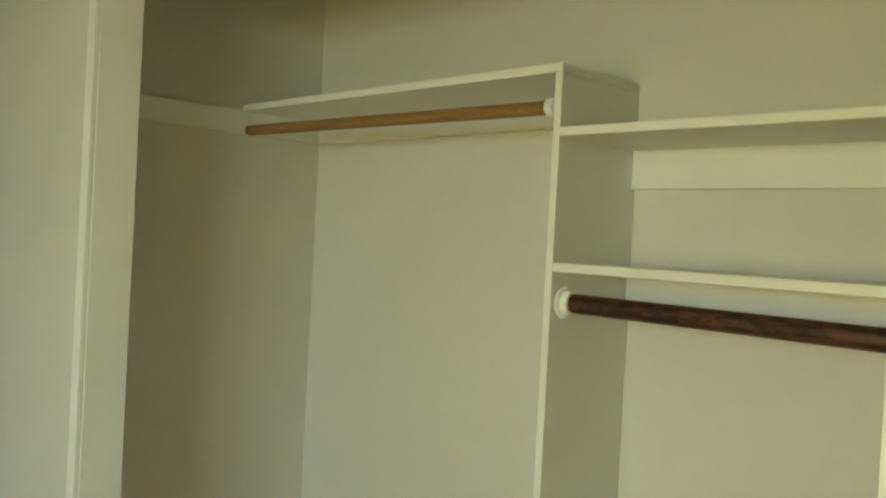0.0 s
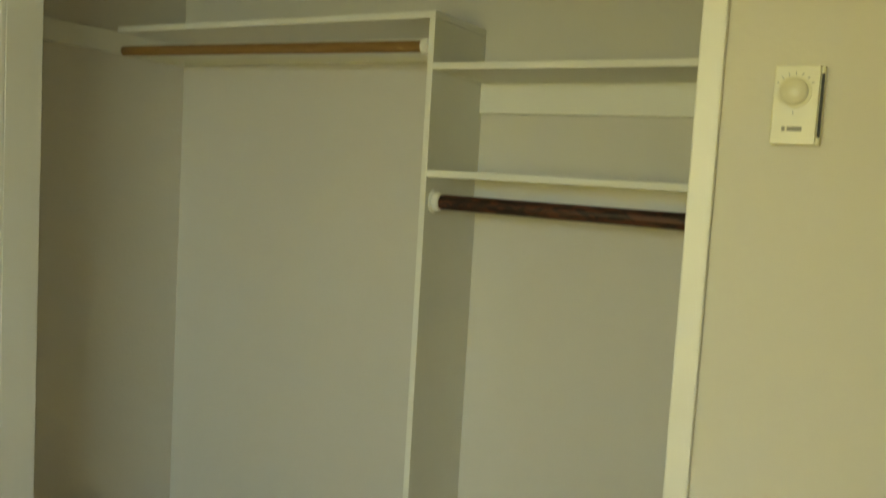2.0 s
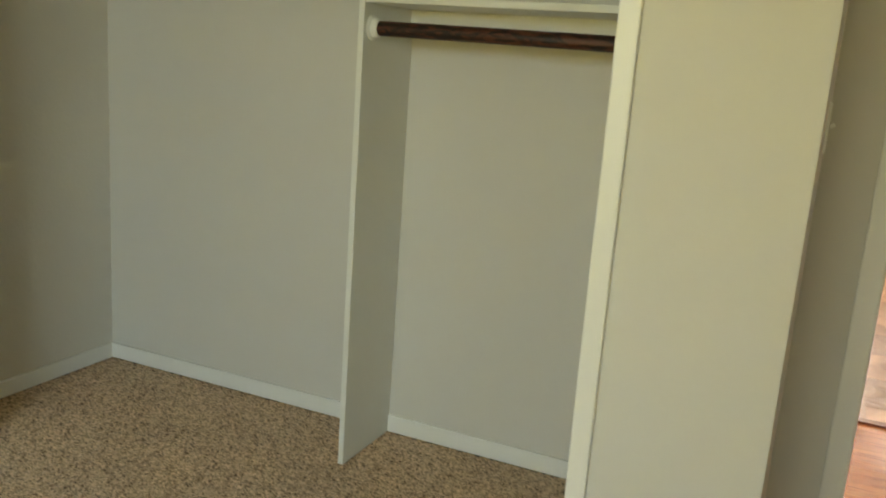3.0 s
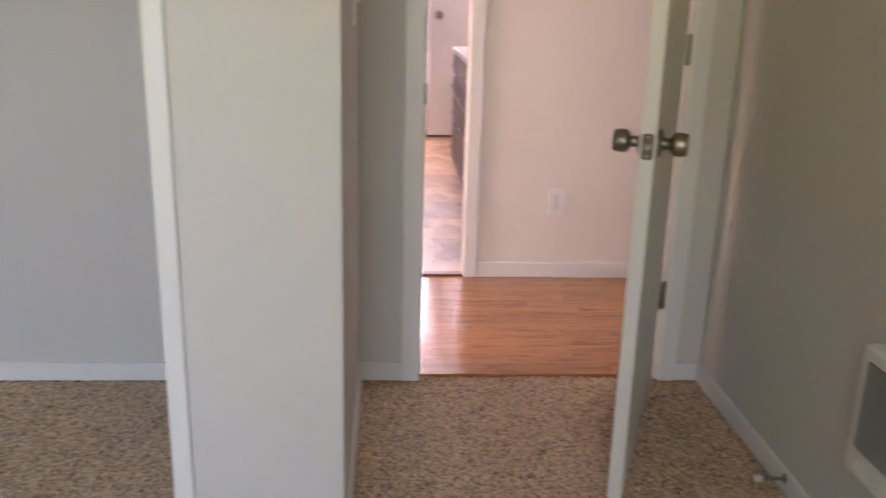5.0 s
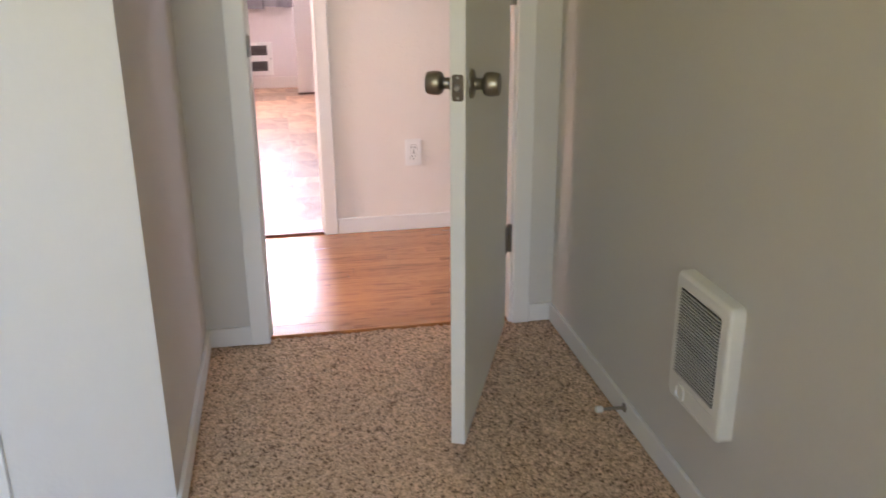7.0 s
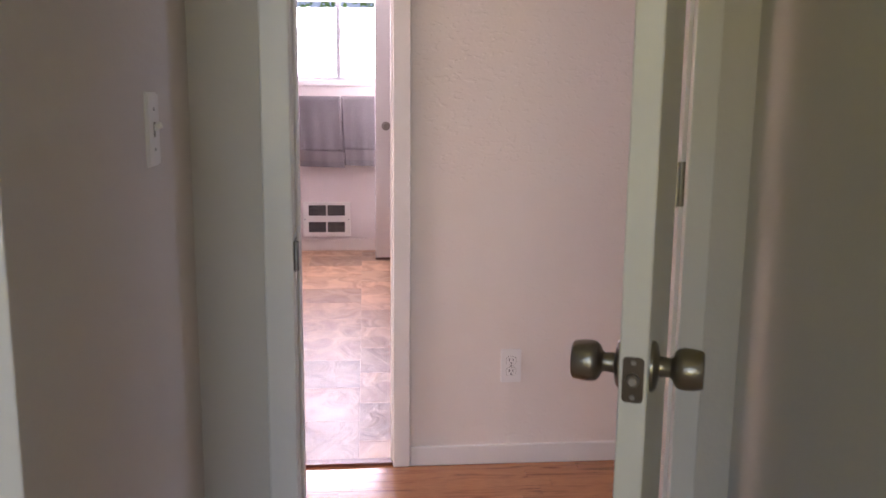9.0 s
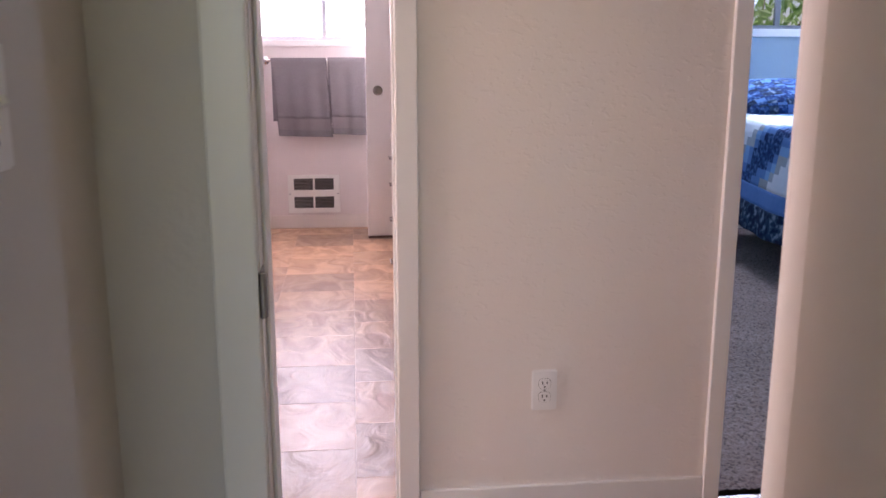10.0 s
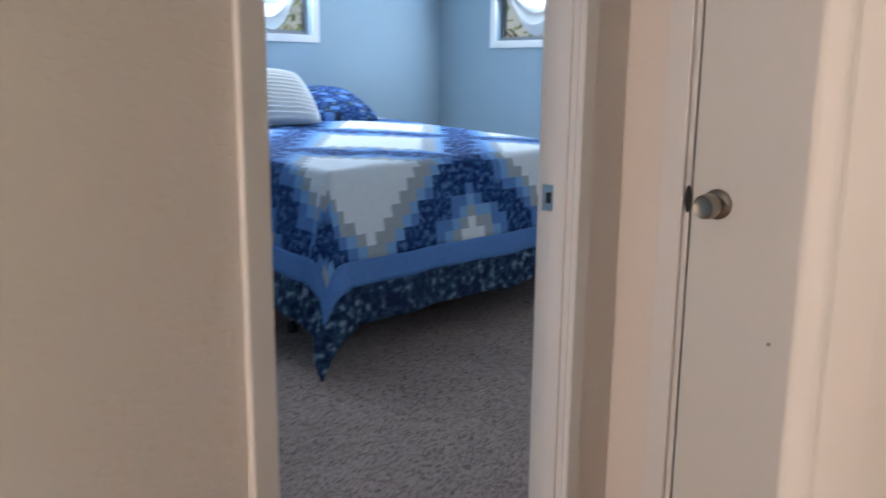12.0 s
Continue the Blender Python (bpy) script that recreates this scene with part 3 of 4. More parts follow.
for dz in (-0.022, 0.022):
    bm = bmesh.new()
    lathe(bm, [(0.0035, 0), (0.003, 0.0025)], pose(-DW, 0.0175, 0.913 + dz, 0, -90, 0), 12)
    part("screw", bm, DULLMETAL, latch, smooth=True)
for z in (0.315, 1.085, 1.82):
    bm = bmesh.new()
    cyl(bm, (-0.008, -0.008, z - 0.045), (-0.008, -0.008, z + 0.045), 0.0075, seg=16)
    h = part("hinge", bm, METAL, door, "dark metal hinge", smooth=True)
    bm = bmesh.new()
    box(bm, -0.045, 0.004, -0.0035, -0.0008, z - 0.044, z + 0.044)
    part("leaf", bm, METAL, h)

strike = thing("strike_plate", "dull metal strike plate on the bedroom door jamb", "strike plate", pose(0.1982, 0.010, 0.937))
bm = bmesh.new()
box(bm, 0, 0.0018, -0.018, 0.016, -0.034, 0.034)
bevel(bm, 0.0006, 1)
part("plate", bm, DULLMETAL, strike)
bm = bmesh.new()
cyl(bm, (0.003, -0.018, -0.03), (0.003, -0.018, 0.03), 0.0055, seg=14)
part("lip", bm, DULLMETAL, strike, smooth=True)
bm = bmesh.new()
box(bm, 0.0019, 0.0022, -0.007, 0.008, -0.012, 0.012)
part("latch_hole", bm, BLACK, strike)

stop = thing("door_stop", "dark metal baseboard door stop with white tip", "door stop", pose(XR - 0.012, -0.688, 0.042))
bm = bmesh.new()
lathe(bm, [(0.013, 0), (0.013, 0.003), (0.006, 0.006), (0.0045, 0.012), (0.0045, 0.062)], pose(0, 0, 0, 0, -90, -4), 18)
part("stem", bm, METAL, stop, smooth=True)
bm = bmesh.new()
lathe(bm, [(0.0075, 0.060), (0.0095, 0.063), (0.0095, 0.076), (0.006, 0.080)], pose(0, 0, 0, 0, -90, -4), 18)
part("tip", bm, RUBBER, stop, "white rubber tip", smooth=True)

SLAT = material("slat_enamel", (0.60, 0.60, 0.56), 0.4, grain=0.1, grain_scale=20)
# wall heater: local x along the wall, local -y out into the room
heater = thing("wall_heater", "cream enamelled wall heater with a louvred grille", "heater", pose(XR, -1.078, 0.392, 0, 0, -90))
HW, HH = 0.118, 0.150
bm = bmesh.new()
outline = [(sx * (HW - 0.016) + 0.016 * math.cos(radians(q)), sz * (HH - 0.016) + 0.016 * math.sin(radians(q)), sx, sz) for sx, sz, q0 in ((1, 1, 0), (-1, 1, 90), (-1, -1, 180), (1, -1, 270)) for q in range(q0, q0 + 91, 15)]
rings = []
for k in range(9):
    a = radians(90 * max(0, k - 1) / 7)
    inset, depth = (0.0, 0.0) if k == 0 else (0.011 * (1 - math.cos(a)), 0.023 + 0.011 * math.sin(a))
    rings.append([bm.verts.new((x * (1 - inset / HW), -depth, z * (1 - inset / HH))) for x, z, sx, sz in outline])
for p, q in zip(rings, rings[1:]):
    for k in range(len(p)):
        bm.faces.new((p[k], p[(k + 1) % len(p)], q[(k + 1) % len(p)], q[k]))
bm.faces.new(rings[-1]), bm.faces.new(rings[0][::-1])
part("housing", bm, HEATER, heater, smooth=True)
# black plate on the closed housing puts in the shade between the slats
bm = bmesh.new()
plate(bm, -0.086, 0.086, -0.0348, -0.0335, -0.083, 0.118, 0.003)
part("grille_back", bm, BLACK, heater, "black plate as the shade behind the slats")
NS = 27
slat = None
for k in range(NS):
    z = -0.081 + 0.198 * (k + 0.5) / NS
    if slat is None:
        bm = bmesh.new()
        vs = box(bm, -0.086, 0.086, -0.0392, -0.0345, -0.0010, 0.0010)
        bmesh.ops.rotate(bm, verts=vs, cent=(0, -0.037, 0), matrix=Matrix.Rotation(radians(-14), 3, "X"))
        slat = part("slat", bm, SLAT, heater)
        slat.location = (0, 0, z)
    else:
        o = new("slat", slat.data)
        o.parent, o.location = heater, (0, 0, z)
bm = bmesh.new()
lathe(bm, [(0.020, 0), (0.020, 0.003), (0.017, 0.004), (0.016, 0.0015)], pose(-0.052, -0.034, -0.118, 90, 0, 0), 28)
part("dial", bm, HEATER, heater, "round embossed dial ring", smooth=True)
for z0 in (-0.100, -0.139):
    bm = bmesh.new()
    box(bm, -0.025 if z0 > -0.12 else -0.09, 0.088, -0.0352, -0.034, z0, z0 + 0.0022)
    part("embossed_line", bm, HEATER, heater)

# thermostat
thermo = thing("thermostat", "cream plastic wall thermostat with a round dial", "thermostat", pose(-0.209, FY, 1.576))
bm = bmesh.new()
box(bm, -0.037, 0.037, -0.020, 0, -0.062, 0.062)
bevel(bm, 0.003, 2)
part("base", bm, CREAM, thermo)
bm = bmesh.new()
box(bm, -0.037, 0.031, -0.027, -0.020, -0.062, 0.062)
bevel(bm, 0.002, 2)
part("cover", bm, CREAM, thermo)
bm = bmesh.new()
lathe(bm, [(0.0255, 0), (0.0255, 0.003), (0.021, 0.004), (0.020, 0.012), (0.017, 0.0145), (0.002, 0.0150)], pose(-0.005, -0.027, 0.020, 90, 0, 0), 36)
part("dial", bm, CREAM, thermo, "round cream dial", smooth=True)
for k in range(7):
    a = radians(150 - 20 * k)
    bm = bmesh.new()
    vs = box(bm, 0.027, 0.032, -0.0275, -0.027, -0.0006, 0.0006)
    bmesh.ops.rotate(bm, verts=vs, cent=(0, 0, 0), matrix=Matrix.Rotation(-a, 3, "Y"))
    bmesh.ops.translate(bm, verts=vs, vec=(-0.005, 0, 0.020))
    part("dial_mark", bm, GREY, thermo)
bm = bmesh.new()
box(bm, -0.0056, -0.0044, -0.0275, -0.027, -0.015, -0.009)
part("dial_mark", bm, GREY, thermo)
for x0, x1 in ((-0.020, -0.015), (-0.012, 0.010)):
    bm = bmesh.new()
    box(bm, x0, x1, -0.0275, -0.027, -0.041, -0.034)
    part("label_bar", bm, GREY, thermo)
# black strip on the base: shade beside the cover's right edge, as colour
bm = bmesh.new()
box(bm, 0.032, 0.0365, -0.0206, -0.0201, -0.05, 0.05)
part("vent_slot", bm, BLACK, thermo)


def wall_plate(name, label, m, w=0.070, h=0.115):
    t = thing(name, label, name.replace("_", " "), m)
    bm = bmesh.new()
    box(bm, -w / 2, w / 2, -0.006, 0, -h / 2, h / 2)
    bmesh.ops.bevel(bm, geom=[e for e in bm.edges if any(v.co.y < -0.005 for v in e.verts)], offset=0.003, segments=2, affect="EDGES")
    part("cover_plate", bm, PLASTIC, t)
    return t


sw = wall_plate("light_switch", "white plastic toggle light switch on beige wall", pose(0.0, -0.310, 1.198, 0, 0, 90), 0.072, 0.117)
bm = bmesh.new()
box(bm, -0.005, 0.005, -0.0068, -0.006, -0.012, 0.012)
part("slot", bm, GREY, sw)
bm = bmesh.new()
vs = box(bm, -0.004, 0.004, -0.020, -0.004, -0.003, 0.007)
bmesh.ops.rotate(bm, verts=vs, cent=(0, -0.006, 0), matrix=Matrix.Rotation(radians(-25), 3, "X"))
bevel(bm, 0.0012, 1)
part("toggle", bm, PLASTIC, sw)
for z in (-0.032, 0.032):
    bm = bmesh.new()
    lathe(bm, [(0.0032, 0), (0.0026, 0.001)], pose(0, -0.006, z, 90, 0, 0), 12)
    part("screw", bm, DULLMETAL, sw, smooth=True)

sock = wall_plate("wall_socket", "white duplex power socket low on the hall wall", pose(0.835, YH, 0.352), 0.071, 0.118)
for z in (-0.0195, 0.0195):
    # grey rim showing past the receptacle, its shadow outline put in as colour
    bm = bmesh.new()
    plate(bm, -0.0175, 0.0175, -0.0062, -0.0055, z - 0.0155, z + 0.0155, 0.0112)
    part("receptacle_gap", bm, GREY, sock)
    bm = bmesh.new()
    plate(bm, -0.0165, 0.0165, -0.0080, -0.0055, z - 0.0145, z + 0.0145, 0.0105)
    face = part("receptacle", bm, PLASTIC, sock)
    for x, hh in ((-0.0063, 0.0045), (0.0063, 0.0036)):
        bm = bmesh.new()
        box(bm, x - 0.0015, x + 0.0015, -0.0084, -0.0079, z + 0.003 - hh, z + 0.003 + hh)
        part("slot", bm, BLACK, face)
    bm = bmesh.new()
    lathe(bm, [(0.0026, 0), (0.0026, 0.0005)], pose(0, -0.0079, z - 0.0085, 90, 0, 0), 12)
    part("slot", bm, BLACK, face)
bm = bmesh.new()
lathe(bm, [(0.0032, 0), (0.0026, 0.001)], pose(0, -0.006, 0, 90, 0, 0), 12)
part("screw", bm, DULLMETAL, sock, smooth=True)

# ---- hall: cupboard door ----
structure(boxes("jamb_cupboard", WHITE, (2.339, 2.461, 0.250, 0.268, 0, 2.04), (2.339, 2.461, 0.899, 0.922, 0, 2.04), (2.339, 2.461, 0.25, 0.922, 2.04, 2.058), bev=0.0015), "white painted jamb of the cupboard", "door frame")
structure(boxes("trim_cupboard", WHITE, (2.324, 2.338, 0.206, 0.262, 0, 2.044), (2.324, 2.338, 0.910, 0.966, 0, 2.044), (2.324, 2.338, 0.206, 0.966, 2.044, 2.10), bev=0.004), "white painted casing of the cupboard", "door frame")
cup = thing("cupboard_door", "closed beige flush cupboard door in the hall", "door", pose(2.342, 0.897, 0, 0, 0, -90))
bm = bmesh.new()
box(bm, 0.002, 0.626, 0, 0.035, 0.012, 2.034)
bevel(bm, 0.0015, 1)
part("door_leaf", bm, DOORPAINT, cup)
knob_set(cup, (0.062, 0.945), METAL, both=False)
bm = bmesh.new()
lathe(bm, [(0.004, 0.0005), (0.0045, 0.0012), (0.0025, 0.0012), (0.002, 0.0002)], pose(0.199, 0, 0.662, 90, 0, 0), 14)
part("screw_hole", bm, DULLMETAL, cup, smooth=True)
strike_b = thing("strike_recess", "flat black disc as the shade in the cupboard jamb's latch hole", "strike plate", pose(2.3385, 0.902, 0.950))
# flat disc on the jamb; its black is the shade inside the hole
bm = bmesh.new()
lathe(bm, [(0.018, 0), (0.018, 0.001)], pose(0, 0, 0, 0, -90, 0) @ Matrix.Diagonal((1.7, 0.45, 1, 1)), 24)
part("recess", bm, BLACK, strike_b)

strike2 = thing("strike_plate", "bright metal strike plate on the second bedroom's jamb", "strike plate", pose(2.1468, 1.140, 0.945))
bm = bmesh.new()
box(bm, -0.0018, 0, -0.020, 0.018, -0.030, 0.030)
bevel(bm, 0.0006, 1)
part("plate", bm, CHROME, strike2)
bm = bmesh.new()
box(bm, -0.0022, -0.0018, -0.008, 0.006, -0.012, 0.012)
part("latch_hole", bm, BLACK, strike2)

# ---- bathroom ----
structure(boxes("threshold_bath", THRESHOLD, (-0.28, 0.43, YH + 0.0, YH + 0.045, -0.03, 0.010), bev=0.003), "reddish wooden strip at the bathroom door", "threshold")
structure(boxes("threshold_bedroom", LAMINATE, (0.198, 0.990, 0.03, 0.052, -0.03, 0.004), bev=0.002), "thin wooden strip between carpet and hall floor", "threshold")
bh = thing("bath_heater", "cream metal wall heater with four louvred openings", "heater", pose(0.023, YB, 0.264))
bm = bmesh.new()
box(bm, -0.195, 0.195, -0.014, 0, -0.145, 0.145)
bevel(bm, 0.004, 2)
part("face_plate", bm, HEATER, bh)
for cx in (-0.078, 0.078):
    for cz in (-0.064, 0.075):
        # no opening is cut; a black plate gives the shade behind the louvres
        bm = bmesh.new()
        box(bm, cx - 0.071, cx + 0.071, -0.0148, -0.014, cz - 0.043, cz + 0.043)
        o = part("grille", bm, BLACK, bh, "black plate as the shade behind the louvres")
        for k in range(8):
            z = cz - 0.043 + 0.086 * (k + 0.5) / 8
            bm = bmesh.new()
            box(bm, cx - 0.071, cx + 0.071, -0.0175, -0.0150, z - 0.0016, z + 0.0016)
            part("louvre", bm, DULLMETAL, o)
for x in (-0.18, 0.18):
    bm = bmesh.new()
    lathe(bm, [(0.005, 0), (0.004, 0.002)], pose(x, -0.014, 0.0, 90, 0, 0), 12)
    part("screw", bm, DULLMETAL, bh, smooth=True)

TERRY = material("grey_terry", (0.205, 0.19, 0.195), 0.95, grain=0.35, grain_scale=120, second=(0.14, 0.128, 0.132), spots=0.2, spot_scale=8, bump=0.004, bump_scale=180, spec=0.1)
HEM = material("grey_towel_band", (0.225, 0.205, 0.205), 0.85, grain=0.3, grain_scale=160, second=(0.16, 0.145, 0.145), bump=0.002, bump_scale=250, spec=0.1)
bar = thing("towel_bar", "chrome towel bar under the bathroom window", "towel bar", pose(0.15, YB, 1.252))
bm = bmesh.new()
cyl(bm, (-0.45, -0.07, 0), (0.45, -0.07, 0), 0.009, seg=20)
part("bar", bm, CHROME, bar, smooth=True)
for x in (-0.45, 0.45):
    bm = bmesh.new()
    lathe(bm, [(0.030, 0), (0.030, 0.006), (0.016, 0.014), (0.012, 0.055), (0.018, 0.062), (0.018, 0.080), (0.012, 0.084)], pose(x, 0, 0, 90, 0, 0), 24)
    part("post", bm, CHROME, bar, smooth=True)


def towel(x0, x1, z_low, seed, skew):
    rng = random.Random(seed)
    t = thing("towel", "grey terry bath towel hanging over a chrome bar", "towel", pose((x0 + x1) / 2, YB - 0.07, 1.255), "towels on the bar")
    w = x1 - x0
    nu, nv = 26, 46

    def surf(u, v):
        # v 0..1: from the front hem, over the bar, down the back
        front, back, r = 1.255 - z_low, 0.44, 0.016
        total = front + math.pi * r + back
        s = v * total
        x = (u - 0.5) * w
        ripple = 0.007 * math.sin(u * 9 + seed) + 0.004 * math.sin(u * 21 + 2 * seed)
        if s < front:
            k = 1 - s / front
            return Vector((x + skew * k * 0.04 + 0.012 * k * math.sin(3 * u + seed), -r - (0.010 + ripple) * min(1, 1.6 * k) - 0.006 * k, -(front - s) - 0.012 * k * (u - 0.5)))
        if s < front + math.pi * r:
            a = (s - front) / r
            return Vector((x, -r * math.cos(a), r * math.sin(a)))
        k = (s - front - math.pi * r) / back
        return Vector((x, r + 0.012 * k, -k * back))

    def sheet(name, v0, v1, mat, thick, label=""):
        bm = bmesh.new()
        grid = [[bm.verts.new(surf(i / nu, v0 + (v1 - v0) * j / nv)) for i in range(nu + 1)] for j in range(nv + 1)]
        for j in range(nv):
            for i in range(nu):
                bm.faces.new((grid[j][i], grid[j][i + 1], grid[j + 1][i + 1], grid[j + 1][i]))
        o = part(name, bm, mat, t, label, smooth=True)
        mod = o.modifiers.new("thick", "SOLIDIFY")
        mod.thickness, mod.offset = thick, 0
        return o

    sheet("hem", 0.0, 0.045, TERRY, 0.010)
    sheet("woven_band", 0.045, 0.125, HEM, 0.005, "flat woven band near the hem")
    sheet("cloth", 0.125, 1.0, TERRY, 0.010)


towel(-0.255, 0.143, 0.705, 3, 1.0)
towel(0.155, 0.48, 0.715, 8, 0.3)

leaf = thing("bathroom_cupboard_door", "pale cream flush door standing open in the bathroom", "door", pose(0.422, 4.89, 0, 0, 0, 4))
bm = bmesh.new()
box(bm, 0, 0.66, 0, 0.035, 0.030, 2.03)
bevel(bm, 0.0015, 1)
part("door_leaf", bm, WHITE, leaf)
bm = bmesh.new()
box(bm, 0.0, 0.66, 0.003, 0.032, 0.012, 0.0295)
part("door_sweep", bm, VANITYWOOD, leaf, "dark brown strip along the bottom edge")
knob_set(leaf, (0.080, 1.05), METAL)
bm = bmesh.new()
plate(bm, 0.004, 0.031, -0.0015, 0.0005, 1.02, 1.08, 0.006)
bmesh.ops.transform(bm, matrix=pose(0, 0, 0, 0, 0, 90), verts=bm.verts)
part("latch_plate", bm, METAL, leaf)

# vanity with drawers facing the aisle
van = thing("vanity", "dark wood bathroom vanity with drawers and pale top", "vanity", pose(0.548, 1.95, 0))
bm = bmesh.new()
box(bm, 0.0, 0.549, 0, 1.47, 0.10, 0.84)
box(bm, 0.06, 0.549, 0.0, 1.47, 0.0, 0.10)
part("carcass", bm, VANITYWOOD, van)
bm = bmesh.new()
box(bm, -0.025, 0.55, -0.02, 1.49, 0.841, 0.875)
bevel(bm, 0.006, 2)
part("vanity_top", bm, PLASTIC, van, "pale cultured marble top")
bm = bmesh.new()
box(bm, 0.53, 0.55, -0.02, 1.49, 0.876, 0.97)
part("backsplash", bm, PLASTIC, van)
for c in range(4):
    for r, (z0, z1) in enumerate(((0.12, 0.33), (0.345, 0.555), (0.57, 0.69), (0.705, 0.825))):
        y0 = 0.012 + c * 0.364
        bm = bmesh.new()
        box(bm, -0.018, -0.0005, y0, y0 + 0.352, z0, z1)
        bevel(bm, 0.004, 2)
        d = part("drawer_front", bm, VANITYWOOD, van)
        bm = bmesh.new()
        zc, yc = (z0 + z1) / 2, y0 + 0.176
        cyl(bm, (-0.040, yc - 0.05, zc), (-0.040, yc + 0.05, zc), 0.005, seg=12)
        for q in (-0.04, 0.04):
            cyl(bm, (-0.019, yc + q, zc), (-0.040, yc + q, zc), 0.004, seg=10)
        part("pull", bm, CHROME, d, "bright metal drawer pull", smooth=True)

# shower curtain
CURTAIN = bpy.data.materials.new("printed_curtain")
CURTAIN.use_nodes = True
cn = CURTAIN.node_tree
cb = cn.nodes["Principled BSDF"]
cb.inputs["Roughness"].default_value = 0.8
tcn = cn.nodes.new("ShaderNodeTexCoord")
vor = cn.nodes.new("ShaderNodeTexVoronoi")
vor.feature = "DISTANCE_TO_EDGE"
vor.inputs["Scale"].default_value = 17
cno = cn.nodes.new("ShaderNodeTexNoise")
cno.inputs["Scale"].default_value = 14
crp = cn.nodes.new("ShaderNodeValToRGB")
crp.color_ramp.elements[0].position, crp.color_ramp.elements[0].color = 0.50, (0.82, 0.80, 0.80, 1)
crp.color_ramp.elements[1].position, crp.color_ramp.elements[1].color = 0.58, (0.36, 0.33, 0.40, 1)
cn.links.new(tcn.outputs["Object"], vor.inputs["Vector"])
cn.links.new(tcn.outputs["Object"], cno.inputs["Vector"])
sub = cn.nodes.new("ShaderNodeMath")
sub.operation = "SUBTRACT"
cn.links.new(cno.outputs[0], sub.inputs[0])
cn.links.new(vor.outputs["Distance"], sub.inputs[1])
add3 = cn.nodes.new("ShaderNodeMath")
add3.inputs[1].default_value = 0.12
cn.links.new(sub.outputs[0], add3.inputs[0])
cn.links.new(add3.outputs[0], crp.inputs[0])
cn.links.new(crp.outputs[0], cb.inputs["Base Color"])
curtain = thing("shower_curtain", "white shower curtain printed with grey sprigs", "curtain", pose(-0.58, 4.92, 0))
bm = bmesh.new()
rows = []
for j in range(31):
    z = 0.06 + 1.94 * j / 30
    rows.append([bm.verts.new((0.030 * math.sin(i * 0.62) * (0.6 + 0.4 * (1 - j / 30)) + 0.01 * math.sin(i * 0.23 + j * 0.2) + 0.03 * (1 - j / 30), -i * 0.018, z + 0.004 * math.sin(i * 0.62))) for i in range(90)])
for a, b in zip(rows, rows[1:]):
    for i in range(89):
        bm.faces.new((a[i], a[i + 1], b[i + 1], b[i]))
cur = part("cloth", bm, CURTAIN, curtain, smooth=True)
md = cur.modifiers.new("thick", "SOLIDIFY")
md.thickness = 0.002
bm = bmesh.new()
cyl(bm, (-0.01, YB - 4.92, 2.008), (-0.01, YN - 4.92, 2.008), 0.0125, seg=18)
part("curtain_rail", bm, CHROME, curtain, smooth=True)
tub = boxes("bathtub", PLASTIC, (-1.345, -0.66, 3.1, 5.20, 0.0, 0.42), bev=0.03)
tagged(tub, "white enamelled bathtub behind the shower curtain", "bathtub")


# ---- windows ----
def window(name, m, w, z0, z1, mull, frame_mat, label, trim=0.06, depth=0.12, wall_trim=True):
    """A sliding window in an opening; local x runs along the wall and +y points outdoors."""
    t = structure(thing(name, label, "window", m), label, "window")
    f = 0.028
    for nm, r in (("frame_rail", (-w / 2, w / 2, 0.05, 0.085, z0, z0 + f)), ("frame_rail", (-w / 2, w / 2, 0.05, 0.085, z1 - f, z1)), ("frame_stile", (-w / 2, -w / 2 + f, 0.05, 0.085, z0 + f, z1 - f)), ("frame_stile", (w / 2 - f, w / 2, 0.05, 0.085, z0 + f, z1 - f)), ("meeting_stile", (mull - 0.018, mull + 0.018, 0.05, 0.085, z0 + f, z1 - f))):
        boxes(nm, frame_mat, r, parent=t, bev=0.002)
    if wall_trim:
        for nm, r in (("window_sill", (-w / 2 - trim, w / 2 + trim, -0.016, 0.05, z0 - trim, z0 - 0.0005)), ("casing", (-w / 2 - trim, -w / 2 - 0.0005, -0.014, -0.0005, z0, z1)), ("casing", (w / 2 + 0.0005, w / 2 + trim, -0.014, -0.0005, z0, z1)), ("casing", (-w / 2 - trim, w / 2 + trim, -0.014, -0.0005, z1 + 0.0005, z1 + trim))):
            if nm == "window_sill":
                r = (r[0], r[1], -0.016, -0.0005, r[4], r[5])
            boxes(nm, WHITE, r, parent=t, bev=0.003)
    for a, b in ((-w / 2 + f, mull - 0.018), (mull + 0.018, w / 2 - f)):
        g = boxes("pane", GLASS, (a, b, 0.066, 0.070, z0 + f, z1 - f), parent=t)
        g.visible_shadow = False
    return t


ALU = material("window_frame_metal", (0.55, 0.57, 0.60), 0.4, 0.6, grain=0.1, grain_scale=30)
DARKALU = material("dark_window_frame", (0.16, 0.17, 0.18), 0.45, 0.5, grain=0.1, grain_scale=30)
window("window_bath", pose(0.13, YB, 0), 1.06, 1.40, 2.05, 0.002, ALU, "bright sliding window over the towel bar", 0.045)
window("window_bed", pose(3.45, YW, 0), 2.10, 1.478, 2.10, 0.0, DARKALU, "wide white-trimmed window with garden beyond", 0.055)
window("window_bed_side", pose(XW, 3.77, 0, 0, 0, -90), 1.34, 1.47, 2.10, -0.1, DARKALU, "white-trimmed window in the side wall", 0.055)
